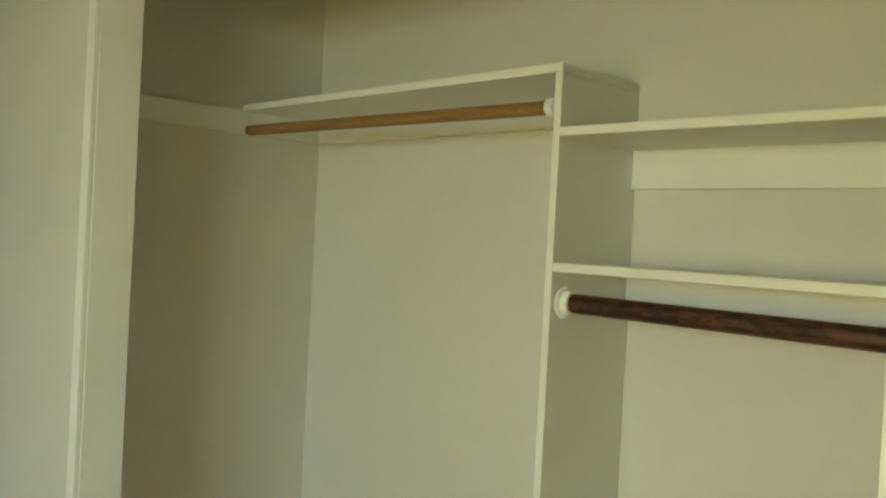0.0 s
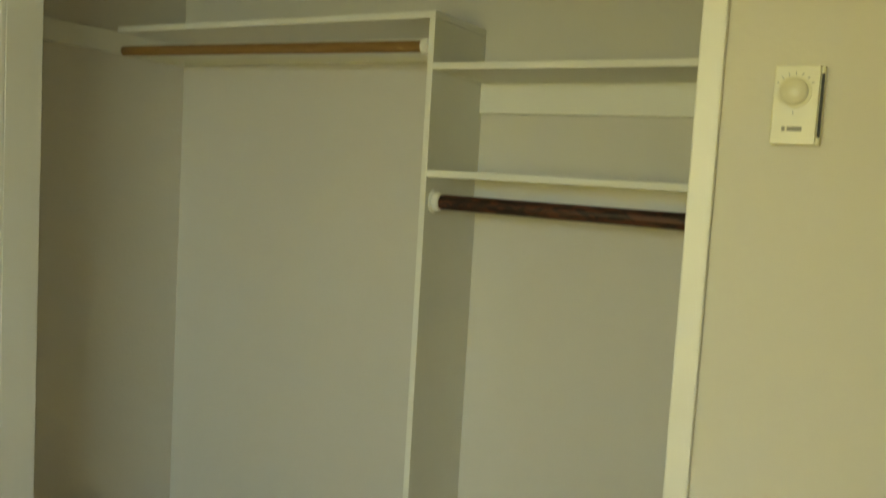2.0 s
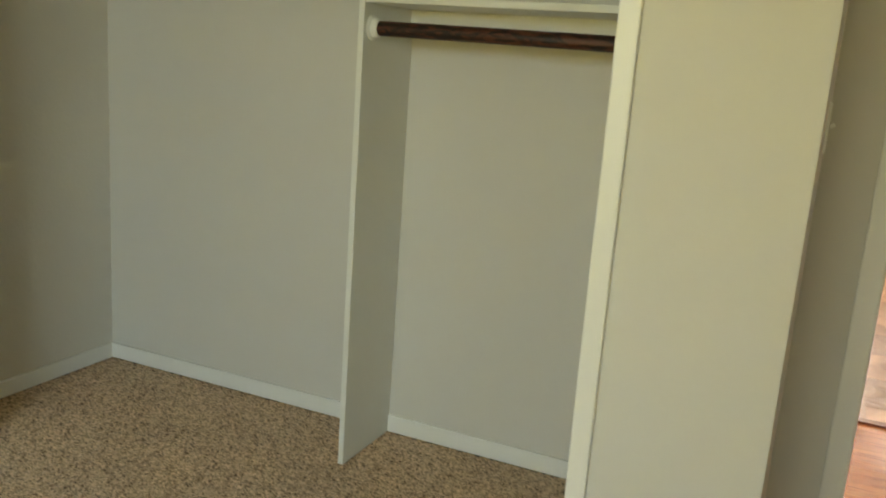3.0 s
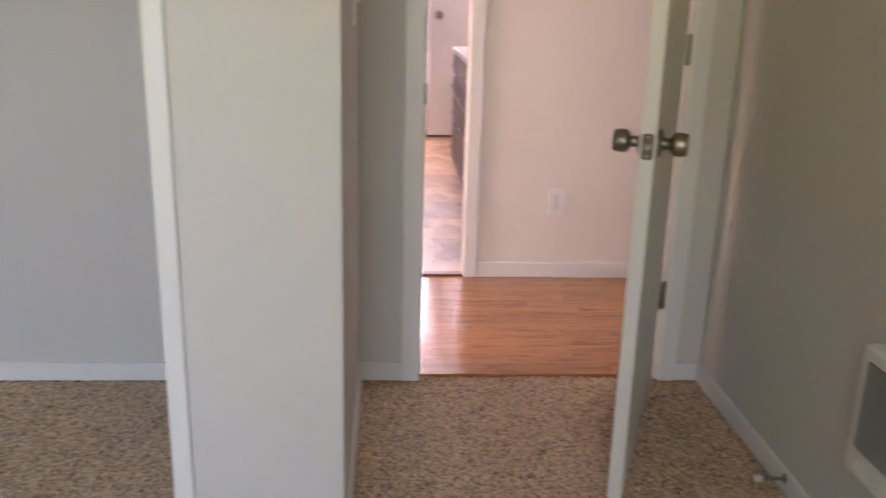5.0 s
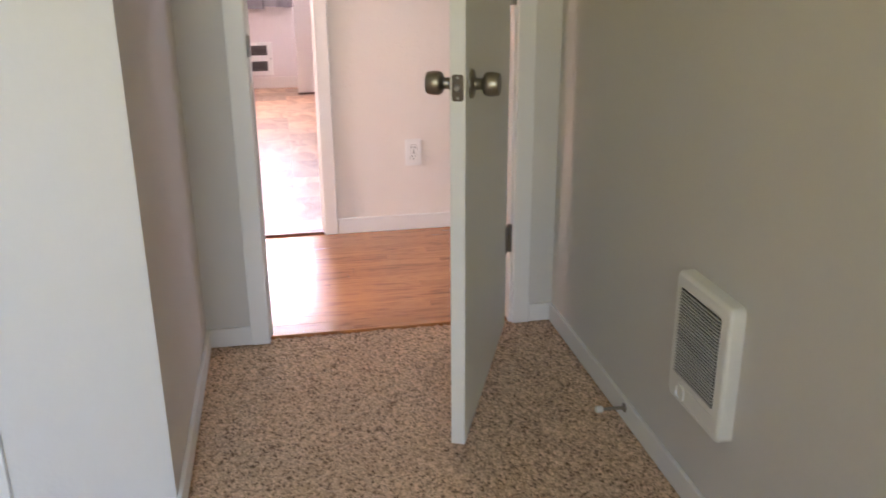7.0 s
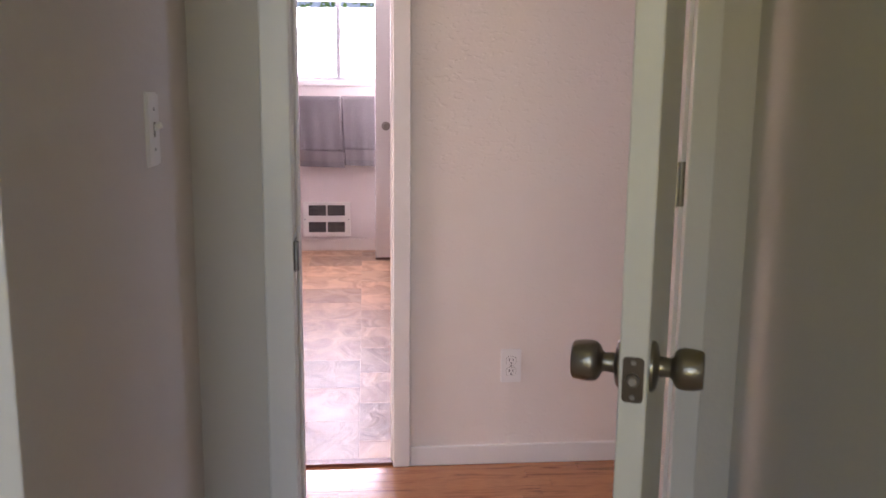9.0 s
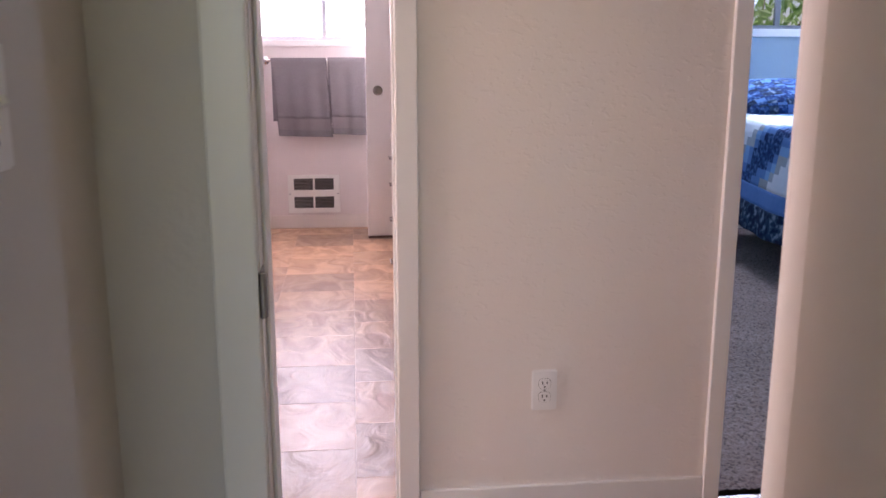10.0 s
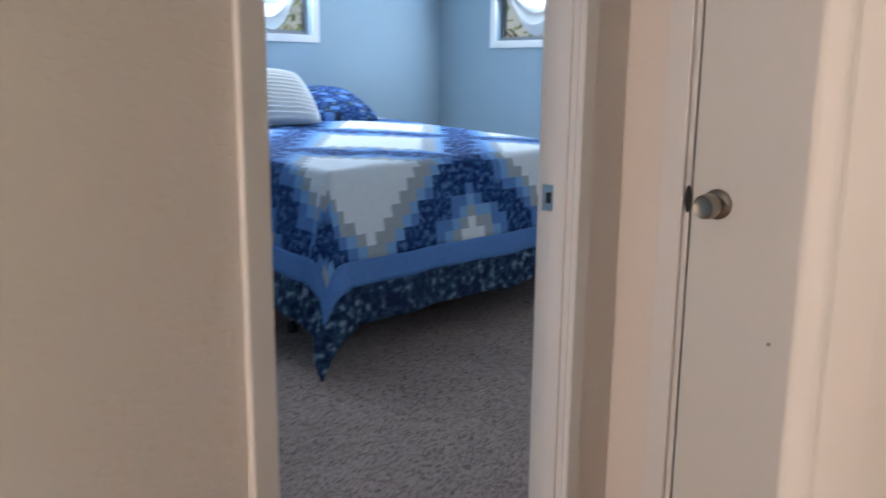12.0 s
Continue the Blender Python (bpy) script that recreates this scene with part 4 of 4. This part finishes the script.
window("window_bedroom", pose(-0.4, -4.3, 0, 0, 0, 180), 1.50, 0.90, 2.10, 0.0, ALU, "wide bedroom window", 0.06)
# added and unseen: gives the hall light an opening to come from
window("added_hall_window", pose(-3.6, 0.47, 0, 0, 0, 90), 0.62, 0.60, 2.10, 0.0, ALU, "unseen window added at the end of the hall", 0.035)

# ---- second bedroom: bed ----
BX0, BX1, BY0, BY1, BZ = 2.84, 4.72, 2.80, 4.86, 0.80
TICK = material("mattress_ticking", (0.62, 0.62, 0.64), 0.9, grain=0.2, grain_scale=40, bump=0.002, bump_scale=60)
BASE = material("box_spring_cloth", (0.10, 0.10, 0.11), 0.9, grain=0.3, grain_scale=60)
bed = thing("bed", "king bed with box spring under a blue quilt", "bed", pose(0, 0, 0))
bm = bmesh.new()
box(bm, BX0 + 0.02, BX1 - 0.02, BY0 + 0.02, BY1, 0.50, BZ)
bmesh.ops.bevel(bm, geom=list(bm.edges), offset=0.05, segments=4, affect="EDGES")
for v in bm.verts:
    v.co.z += 0.10 * max(0.0, v.co.y - BY0) / (BY1 - BY0) if v.co.z > 0.65 else 0.0
part("mattress", bm, TICK, bed, smooth=True)
bm = bmesh.new()
box(bm, BX0 + 0.03, BX1 - 0.03, BY0 + 0.03, BY1, 0.224, 0.498)
bevel(bm, 0.02, 2)
part("box_spring", bm, BASE, bed)
for x in (BX0 + 0.10, BX1 - 0.10):
    for y in (BY0 + 0.42, BY1 - 0.12):
        bm = bmesh.new()
        cyl(bm, (x, y, 0.062), (x, y, 0.20), 0.012, seg=14)
        box(bm, x - 0.022, x + 0.022, y - 0.022, y + 0.022, 0.196, 0.22)
        leg = part("leg", bm, DULLMETAL, bed, "steel bed frame leg", smooth=True)
        bm = bmesh.new()
        cyl(bm, (x - 0.012, y, 0.027), (x + 0.012, y, 0.027), 0.027, seg=24)
        box(bm, x - 0.017, x - 0.013, y - 0.012, y + 0.012, 0.02, 0.064)
        box(bm, x + 0.013, x + 0.017, y - 0.012, y + 0.012, 0.02, 0.064)
        part("caster", bm, BLACK, leg, "black plastic caster wheel", smooth=True)
for y in (BY0 + 0.42, BY1 - 0.12):
    boxes("cross_rail", DULLMETAL, (BX0 + 0.04, BX1 - 0.04, y - 0.018, y + 0.018, 0.2205, 0.2235), parent=bed)


def cloth(name, colour, second, amount=0.25, scale=60, floral=False):
    m = bpy.data.materials.new(name)
    m.use_nodes = True
    nt = m.node_tree
    b = nt.nodes["Principled BSDF"]
    b.inputs["Roughness"].default_value, b.inputs["Specular IOR Level"].default_value = 0.9, 0.15
    tc = nt.nodes.new("ShaderNodeTexCoord")
    n = nt.nodes.new("ShaderNodeTexNoise")
    n.inputs["Scale"].default_value, n.inputs["Detail"].default_value = scale, 3
    nt.links.new(tc.outputs["Object"], n.inputs["Vector"])
    ramp = nt.nodes.new("ShaderNodeValToRGB")
    e = ramp.color_ramp.elements
    e[0].position, e[0].color = (0.42, (*colour, 1)) if floral else (0.3, (*colour, 1))
    e[1].position, e[1].color = (0.66, (*second, 1)) if floral else (0.8, (*(c + (s - c) * amount for c, s in zip(colour, second)), 1))
    if floral:
        k = e.new(0.56)
        k.color = (colour[0] * 3.2, colour[1] * 3.4, colour[2] * 2.2, 1)
    nt.links.new(n.outputs[0], ramp.inputs[0])
    nt.links.new(ramp.outputs[0], b.inputs["Base Color"])
    w = nt.nodes.new("ShaderNodeTexNoise")
    w.inputs["Scale"].default_value = 260
    nt.links.new(tc.outputs["Object"], w.inputs["Vector"])
    bp = nt.nodes.new("ShaderNodeBump")
    bp.inputs["Distance"].default_value = 0.0012
    nt.links.new(w.outputs[0], bp.inputs["Height"])
    nt.links.new(bp.outputs[0], b.inputs["Normal"])
    return m


Q = [cloth("quilt_white", (0.82, 0.83, 0.84), (0.70, 0.74, 0.79), 0.5, 30),
     cloth("quilt_grey", (0.36, 0.39, 0.42), (0.45, 0.47, 0.48), 0.6, 50),
     cloth("quilt_pale_blue", (0.20, 0.39, 0.65), (0.27, 0.48, 0.72), 0.4, 40),
     cloth("quilt_mid_blue", (0.095, 0.22, 0.50), (0.14, 0.29, 0.58), 0.5, 40),
     cloth("quilt_navy_print", (0.009, 0.028, 0.115), (0.11, 0.20, 0.40), 0.5, 42, True),
     cloth("quilt_floral_border", (0.010, 0.021, 0.058), (0.19, 0.27, 0.36), 0.5, 25, True)]
quilt = thing("quilt", "blue and white patchwork quilt draped over the bed", "quilt", pose((BX0 + BX1) / 2, BY0, 0))
CELL, SUBS = 0.054, 3
HALF, DROP = (BX1 - BX0) / 2, 0.722
LONG = BY1 - BY0
nI, nJ = int((HALF + DROP) / CELL), int((LONG + DROP) / CELL)


def patch(i, j):
    """Which cloth the patch (i across from the middle, j up from the foot edge of the bed) is cut from."""
    hem = max(abs(i + 0.5) * CELL - HALF, -(j + 0.5) * CELL)
    if hem > DROP - 0.20:
        return 5
    if hem > DROP - 0.285:
        return 3
    d = min(min(q % 24, -q % 24) for q in (i + j + 4, i - j + 2))
    return (4, 4, 3 if (i + 3 * j) % 5 in (0, 2) else 4, 3 if (i * 7 + j * 3) % 5 else 2, 2 if (i + 2 * j) % 3 else 1, 1 if (i * 3 + j) % 4 else 2, 0, 0, 0, 0, 0, 0, 0)[d]



def drape(s, t):
    """Bed-top coordinates (s from the middle, t up from the foot) to the place of the cloth."""
    dx, dy = max(0.0, abs(s) - HALF), max(0.0, -t)
    d = (dx ** 3.2 + dy ** 3.2) ** (1 / 3.2)
    R = 0.085
    a = min(d / R, math.pi / 2)
    rest = max(0.0, d - R * math.pi / 2)
    off = R * (math.sin(a) - 0.35 * min(1, d / R)) + rest * 0.15
    z = BZ + 0.018 + 0.10 * max(0.0, t) / LONG - R * (1 - math.cos(a)) - rest * 0.985
    k = rest / DROP
    along = t if dx > 0 else s
    off += k * (0.020 * math.sin(along * 8.3 + 1) + 0.012 * math.sin(along * 19))
    sx = 1 if s > 0 else -1
    bx, by = max(-HALF, min(HALF, s)), max(0.0, t)
    if dx > 0 and dy > 0:
        phi = math.atan2(dy, dx)
        off *= 1 + 1.0 * math.exp(-((phi - math.pi / 4) / 0.72) ** 2) * k
        p = Vector((bx + sx * math.cos(phi) * off, by - math.sin(phi) * off, z))
    elif dx > 0:
        p = Vector((bx + sx * off, by, z))
    elif dy > 0:
        p = Vector((bx, by - off, z))
    else:
        p = Vector((bx, by, z + 0.012 * math.cos(math.pi * 0.5 * s / HALF)))
        p.z += 0.006 * noise.noise(Vector((s * 5, t * 5, 0)))
    p.z = max(p.z, 0.014 + 0.01 * dx)
    return p


I0, J0 = -nI, -int(DROP / CELL)
I1, J1 = nI, int(LONG / CELL)


def zone(i, j):
    """0 patchwork, 1 plain blue band, 2 floral border."""
    hem = max(abs(i + 0.5) * CELL - HALF, -(j + 0.5) * CELL)
    return 2 if hem > DROP - 0.20 else 1 if hem > DROP - 0.285 else 0


for z_no, (nm, lb) in enumerate((("patchwork_top", "stepped diamonds of white, grey and navy patches"), ("blue_band", "plain mid-blue band"), ("floral_border", "dark floral border"))):
    bm = bmesh.new()
    grid = {}

    def knot(a, b):
        if (a, b) not in grid:
            seam = min(a % SUBS, 1) * min(b % SUBS, 1)
            grid[a, b] = bm.verts.new(drape((I0 + a / SUBS) * CELL, (J0 + b / SUBS) * CELL) + Vector((0, 0, 0.003 * seam)))
        return grid[a, b]

    for a in range((I1 - I0) * SUBS):
        for b in range((J1 - J0) * SUBS):
            ci, cj = I0 + a // SUBS, J0 + b // SUBS
            if zone(ci, cj) == z_no:
                fc = bm.faces.new((knot(a, b), knot(a + 1, b), knot(a + 1, b + 1), knot(a, b + 1)))
                fc.material_index = patch(ci, cj)
    qp = part(nm, bm, Q[0], quilt, lb, smooth=True)
    for m in Q[1:]:
        qp.data.materials.append(m)
    md = qp.modifiers.new("thick", "SOLIDIFY")
    md.thickness, md.offset = 0.010, -1


def pillow(name, label, m, w, d, h, mats, chooser, ribs=0.0):
    t = thing(name, label, "pillow", m)
    bm = bmesh.new()
    n = 56
    for side in (1, -1):
        g = {}
        for i in range(n + 1):
            for j in range(n + 1):
                u, v = 2 * i / n - 1, 2 * j / n - 1
                edge = max(0.0, (1 - abs(u) ** 2.6) * (1 - abs(v) ** 2.6)) ** 0.55
                pinch = 1 - 0.06 * (1 - abs(u)) * abs(v) ** 3
                z = side * h * edge + (ribs * math.sin(j * 1.6) * edge if side > 0 else 0)
                cut = 1 - 0.11 * u * u * v * v
                g[i, j] = bm.verts.new((u * w / 2 * cut * (1 - 0.05 * (1 - v * v) * abs(u) ** 4), v * d / 2 * pinch * cut, z + 0.006 * side * edge * noise.noise(Vector((u * 3, v * 3, w)))))
        for i in range(n):
            for j in range(n):
                q = (g[i, j], g[i + 1, j], g[i + 1, j + 1], g[i, j + 1])
                fc = bm.faces.new(q if side > 0 else q[::-1])
                fc.material_index = chooser(i, j)
    bmesh.ops.remove_doubles(bm, verts=bm.verts, dist=0.0004)
    o = part("cover", bm, mats[0], t, smooth=True)
    for x in mats[1:]:
        o.data.materials.append(x)
    return t


KNIT = cloth("white_knit", (0.80, 0.79, 0.76), (0.62, 0.61, 0.6), 0.4, 90)
pillow("knitted_cushion", "white ribbed knit cushion leaning on the pillows", pose(3.66, 4.36, 1.075, 44, 3, -4), 0.58, 0.46, 0.08, [KNIT], lambda i, j: 0, 0.006)


def sham_patch(i, j):
    return (4, 4, 5, 4, 3, 5, 4)[(i // 5 + j // 5 + (i // 5) * (j // 7)) % 7] if j < 46 else 2


pillow("pillow", "navy patchwork pillow at the head of the bed", pose(3.32, 4.62, 0.985, 24, 0, 3), 0.78, 0.50, 0.11, Q, sham_patch)
pillow("pillow", "navy patchwork pillow at the head of the bed", pose(4.22, 4.62, 0.985, 24, 0, -3), 0.78, 0.50, 0.11, Q, sham_patch)

# ---- sheer swags over the second bedroom's windows ----
SHEER = bpy.data.materials.new("sheer_cloth")
SHEER.use_nodes = True
sn = SHEER.node_tree
sb = sn.nodes["Principled BSDF"]
sb.inputs["Base Color"].default_value = (0.86, 0.88, 0.9, 1)
sb.inputs["Roughness"].default_value = 0.9
tr, mx = sn.nodes.new("ShaderNodeBsdfTranslucent"), sn.nodes.new("ShaderNodeMixShader")
tr.inputs[0].default_value = (0.9, 0.92, 0.95, 1)
nz, bpz = sn.nodes.new("ShaderNodeTexNoise"), sn.nodes.new("ShaderNodeBump")
nz.inputs["Scale"].default_value = 220
bpz.inputs["Distance"].default_value = 0.001
sn.links.new(nz.outputs[0], bpz.inputs["Height"])
sn.links.new(bpz.outputs[0], sb.inputs["Normal"])
mx.inputs[0].default_value = 0.65
sn.links.new(sb.outputs[0], mx.inputs[1])
sn.links.new(tr.outputs[0], mx.inputs[2])
sn.links.new(mx.outputs[0], sn.nodes["Material Output"].inputs[0])


def swag(m, w, low, top):
    t = thing("sheer_swag", "white sheer curtain swag gathered over the window", "curtain", m, "sheer swags")
    bm = bmesh.new()
    n, k = 24, 14
    rows = []
    for j in range(k + 1):
        v = j / k
        row = []
        for i in range(n + 1):
            u = 2 * i / n - 1
            dip = (1 - u * u) ** 0.5 if abs(u) < 1 else 0
            z = top - (top - low) * v * (0.12 + 0.88 * dip)
            row.append(bm.verts.new((u * w / 2 * (1 - 0.25 * v), 0.018 * math.sin(j * 1.7) - 0.03 * dip * v, z)))
        rows.append(row)
    for a, b in zip(rows, rows[1:]):
        for i in range(n):
            bm.faces.new((a[i], a[i + 1], b[i + 1], b[i]))
    part("cloth", bm, SHEER, t, smooth=True)


for x, lo in ((4.14, 1.50), (3.12, 1.52), (2.55, 1.52)):
    swag(pose(x, YW + 0.025, 0), 0.62 if x > 4 else 0.50, lo, 2.09)
for y, lo in ((4.10, 1.50), (3.45, 1.52)):
    swag(pose(XW + 0.02, y, 0, 0, 0, 90), 0.66, lo, 2.09)

# ---- garden seen through the windows ----
LAWN = material("lawn", (0.06, 0.11, 0.03), 0.95, grain=0.5, grain_scale=8, second=(0.09, 0.1, 0.04), spots=0.4, spot_scale=0.4, bump=0.02, bump_scale=40)
bm = bmesh.new()
bmesh.ops.create_grid(bm, x_segments=8, y_segments=8, size=1500)
g = part("ground", bm, LAWN)
g.location.z = -0.35
structure(g, "green lawn round the house reaching the horizon", "ground")
BARK = material("bark", (0.12, 0.09, 0.065), 0.9, grain=0.4, grain_scale=30, bump=0.01, bump_scale=25)


def leafmat(name, colour):
    m = material(name, colour, 0.55, grain=0.4, grain_scale=30, second=tuple(c * 1.7 for c in colour))
    nt = m.node_tree
    thin, both = nt.nodes.new("ShaderNodeBsdfTranslucent"), nt.nodes.new("ShaderNodeMixShader")
    thin.inputs[0].default_value = (colour[0] * 1.8, colour[1] * 2.0, colour[2] * 1.3, 1)
    both.inputs[0].default_value = 0.5
    nt.links.new(nt.nodes["Principled BSDF"].outputs[0], both.inputs[1])
    nt.links.new(thin.outputs[0], both.inputs[2])
    nt.links.new(both.outputs[0], nt.nodes["Material Output"].inputs[0])
    return m


LEAF = [leafmat("leaf_dark", (0.14, 0.23, 0.10)), leafmat("leaf_light", (0.24, 0.33, 0.15)), leafmat("leaf_olive", (0.22, 0.28, 0.14))]


def shrub(x, y, height, radius, seed, mat, label, count=2600):
    rng = random.Random(seed)
    t = thing("tree", label, "tree", pose(x, y, -0.35), "garden trees")
    bm = bmesh.new()
    cyl(bm, (0, 0, 0), (0.05, 0.03, height * 0.55), 0.09, 0.05, seg=10)
    for k in range(7):
        a = rng.uniform(0, 6.28)
        z = height * rng.uniform(0.25, 0.55)
        cyl(bm, (0.03, 0.02, z), (radius * 0.7 * math.cos(a), radius * 0.7 * math.sin(a), z + height * rng.uniform(0.15, 0.4)), 0.035, 0.012, seg=7)
    part("trunk", bm, BARK, t)
    bm = bmesh.new()
    lobes = [(rng.uniform(-0.6, 0.6) * radius, rng.uniform(-0.6, 0.6) * radius, height * rng.uniform(0.3, 0.9), radius * rng.uniform(0.3, 0.55)) for _ in range(14)]
    for _ in range(count):
        cx, cy, cz, cr = rng.choice(lobes)
        v = Vector((rng.gauss(0, 1), rng.gauss(0, 1), rng.gauss(0, 1))).normalized() * cr * rng.uniform(0.6, 1.05)
        c = Vector((cx, cy, cz)) + v
        s = rng.uniform(0.035, 0.075)
        m = Matrix.Translation(c) @ Euler((rng.uniform(0, 3), rng.uniform(0, 3), rng.uniform(0, 6))).to_matrix().to_4x4()
        q = [bm.verts.new(m @ Vector(p)) for p in ((-s, 0, 0), (0, -s * 0.45, 0.2 * s), (s * 1.2, 0, 0), (0, s * 0.45, 0.2 * s))]
        bm.faces.new(q)
    o = part("crown", bm, mat, t)


for k, (x, y, h, r) in enumerate(((2.4, 8.2, 3.4, 1.5), (4.6, 7.9, 3.0, 1.4), (6.6, 8.6, 3.8, 1.7), (9.6, 6.2, 3.6, 1.6), (9.2, 3.4, 3.2, 1.5), (10.4, 8.8, 4.2, 1.9), (0.6, 9.5, 3.0, 1.3))):
    shrub(x, y, h, r, 20 + k, LEAF[k % 3], ("dark green", "bright green", "olive green")[k % 3] + " leafy garden tree outside the window", 700 if x > 9 else 1500)

# ---- floor pieces last ----
hall = structure(boxes("floor_hall", SUBFLOOR, (-3.6, 2.34, 0.052, YH, -0.03, -0.0035)), "orange-brown laminate floor of the hall", "floor")
rng = random.Random(4)
PW, PL = 0.064, 0.66
y = 0.0525
while y < YH - 0.002:
    y1 = min(y + PW, YH)
    x = -3.6 - rng.uniform(0.0, PL)
    while x < 2.34:
        a, b = max(x, -3.6), min(x + PL, 2.34)
        if b - a > 0.03:
            bm = bmesh.new()
            w, l = (y1 - y) / 2 - 0.0003, (b - a) / 2 - 0.0003
            box(bm, -l, l, -w, w, -0.003, 0.0)
            bmesh.ops.bevel(bm, geom=[e for e in bm.edges if all(v.co.z > -0.001 for v in e.verts)], offset=0.0004, segments=1, affect="EDGES")
            o = part("plank", bm, LAMINATE, hall)
            o.location = ((a + b) / 2, (y + y1) / 2, 0)
        x += PL
    y = y1

bathfloor = structure(boxes("floor_bath", GROUT, (-1.35, 1.1, YH + 0.045, YB, -0.03, -0.0012)), "stone-look brown tile floor of the bathroom", "floor")
TS = 0.402
for c in range(-4, 2):
    x0 = 0.312 + c * TS
    y = 1.10 + (0.0 if c % 2 else -0.201)
    while y < YB:
        a0, a1, b0, b1 = max(x0, -1.35), min(x0 + TS, 1.1), max(y, YH + 0.045), min(y + TS, YB)
        if b1 - b0 > 0.01 and a1 - a0 > 0.01:
            bm = bmesh.new()
            l, w = (a1 - a0) / 2 - 0.0006, (b1 - b0) / 2 - 0.0006
            box(bm, -l, l, -w, w, -0.003, 0.0)
            bmesh.ops.bevel(bm, geom=[e for e in bm.edges if all(v.co.z > -0.001 for v in e.verts)], offset=0.0006, segments=1, affect="EDGES")
            o = part("tile", bm, TILE, bathfloor)
            o.location = ((a0 + a1) / 2, (b0 + b1) / 2, 0)
        y += TS
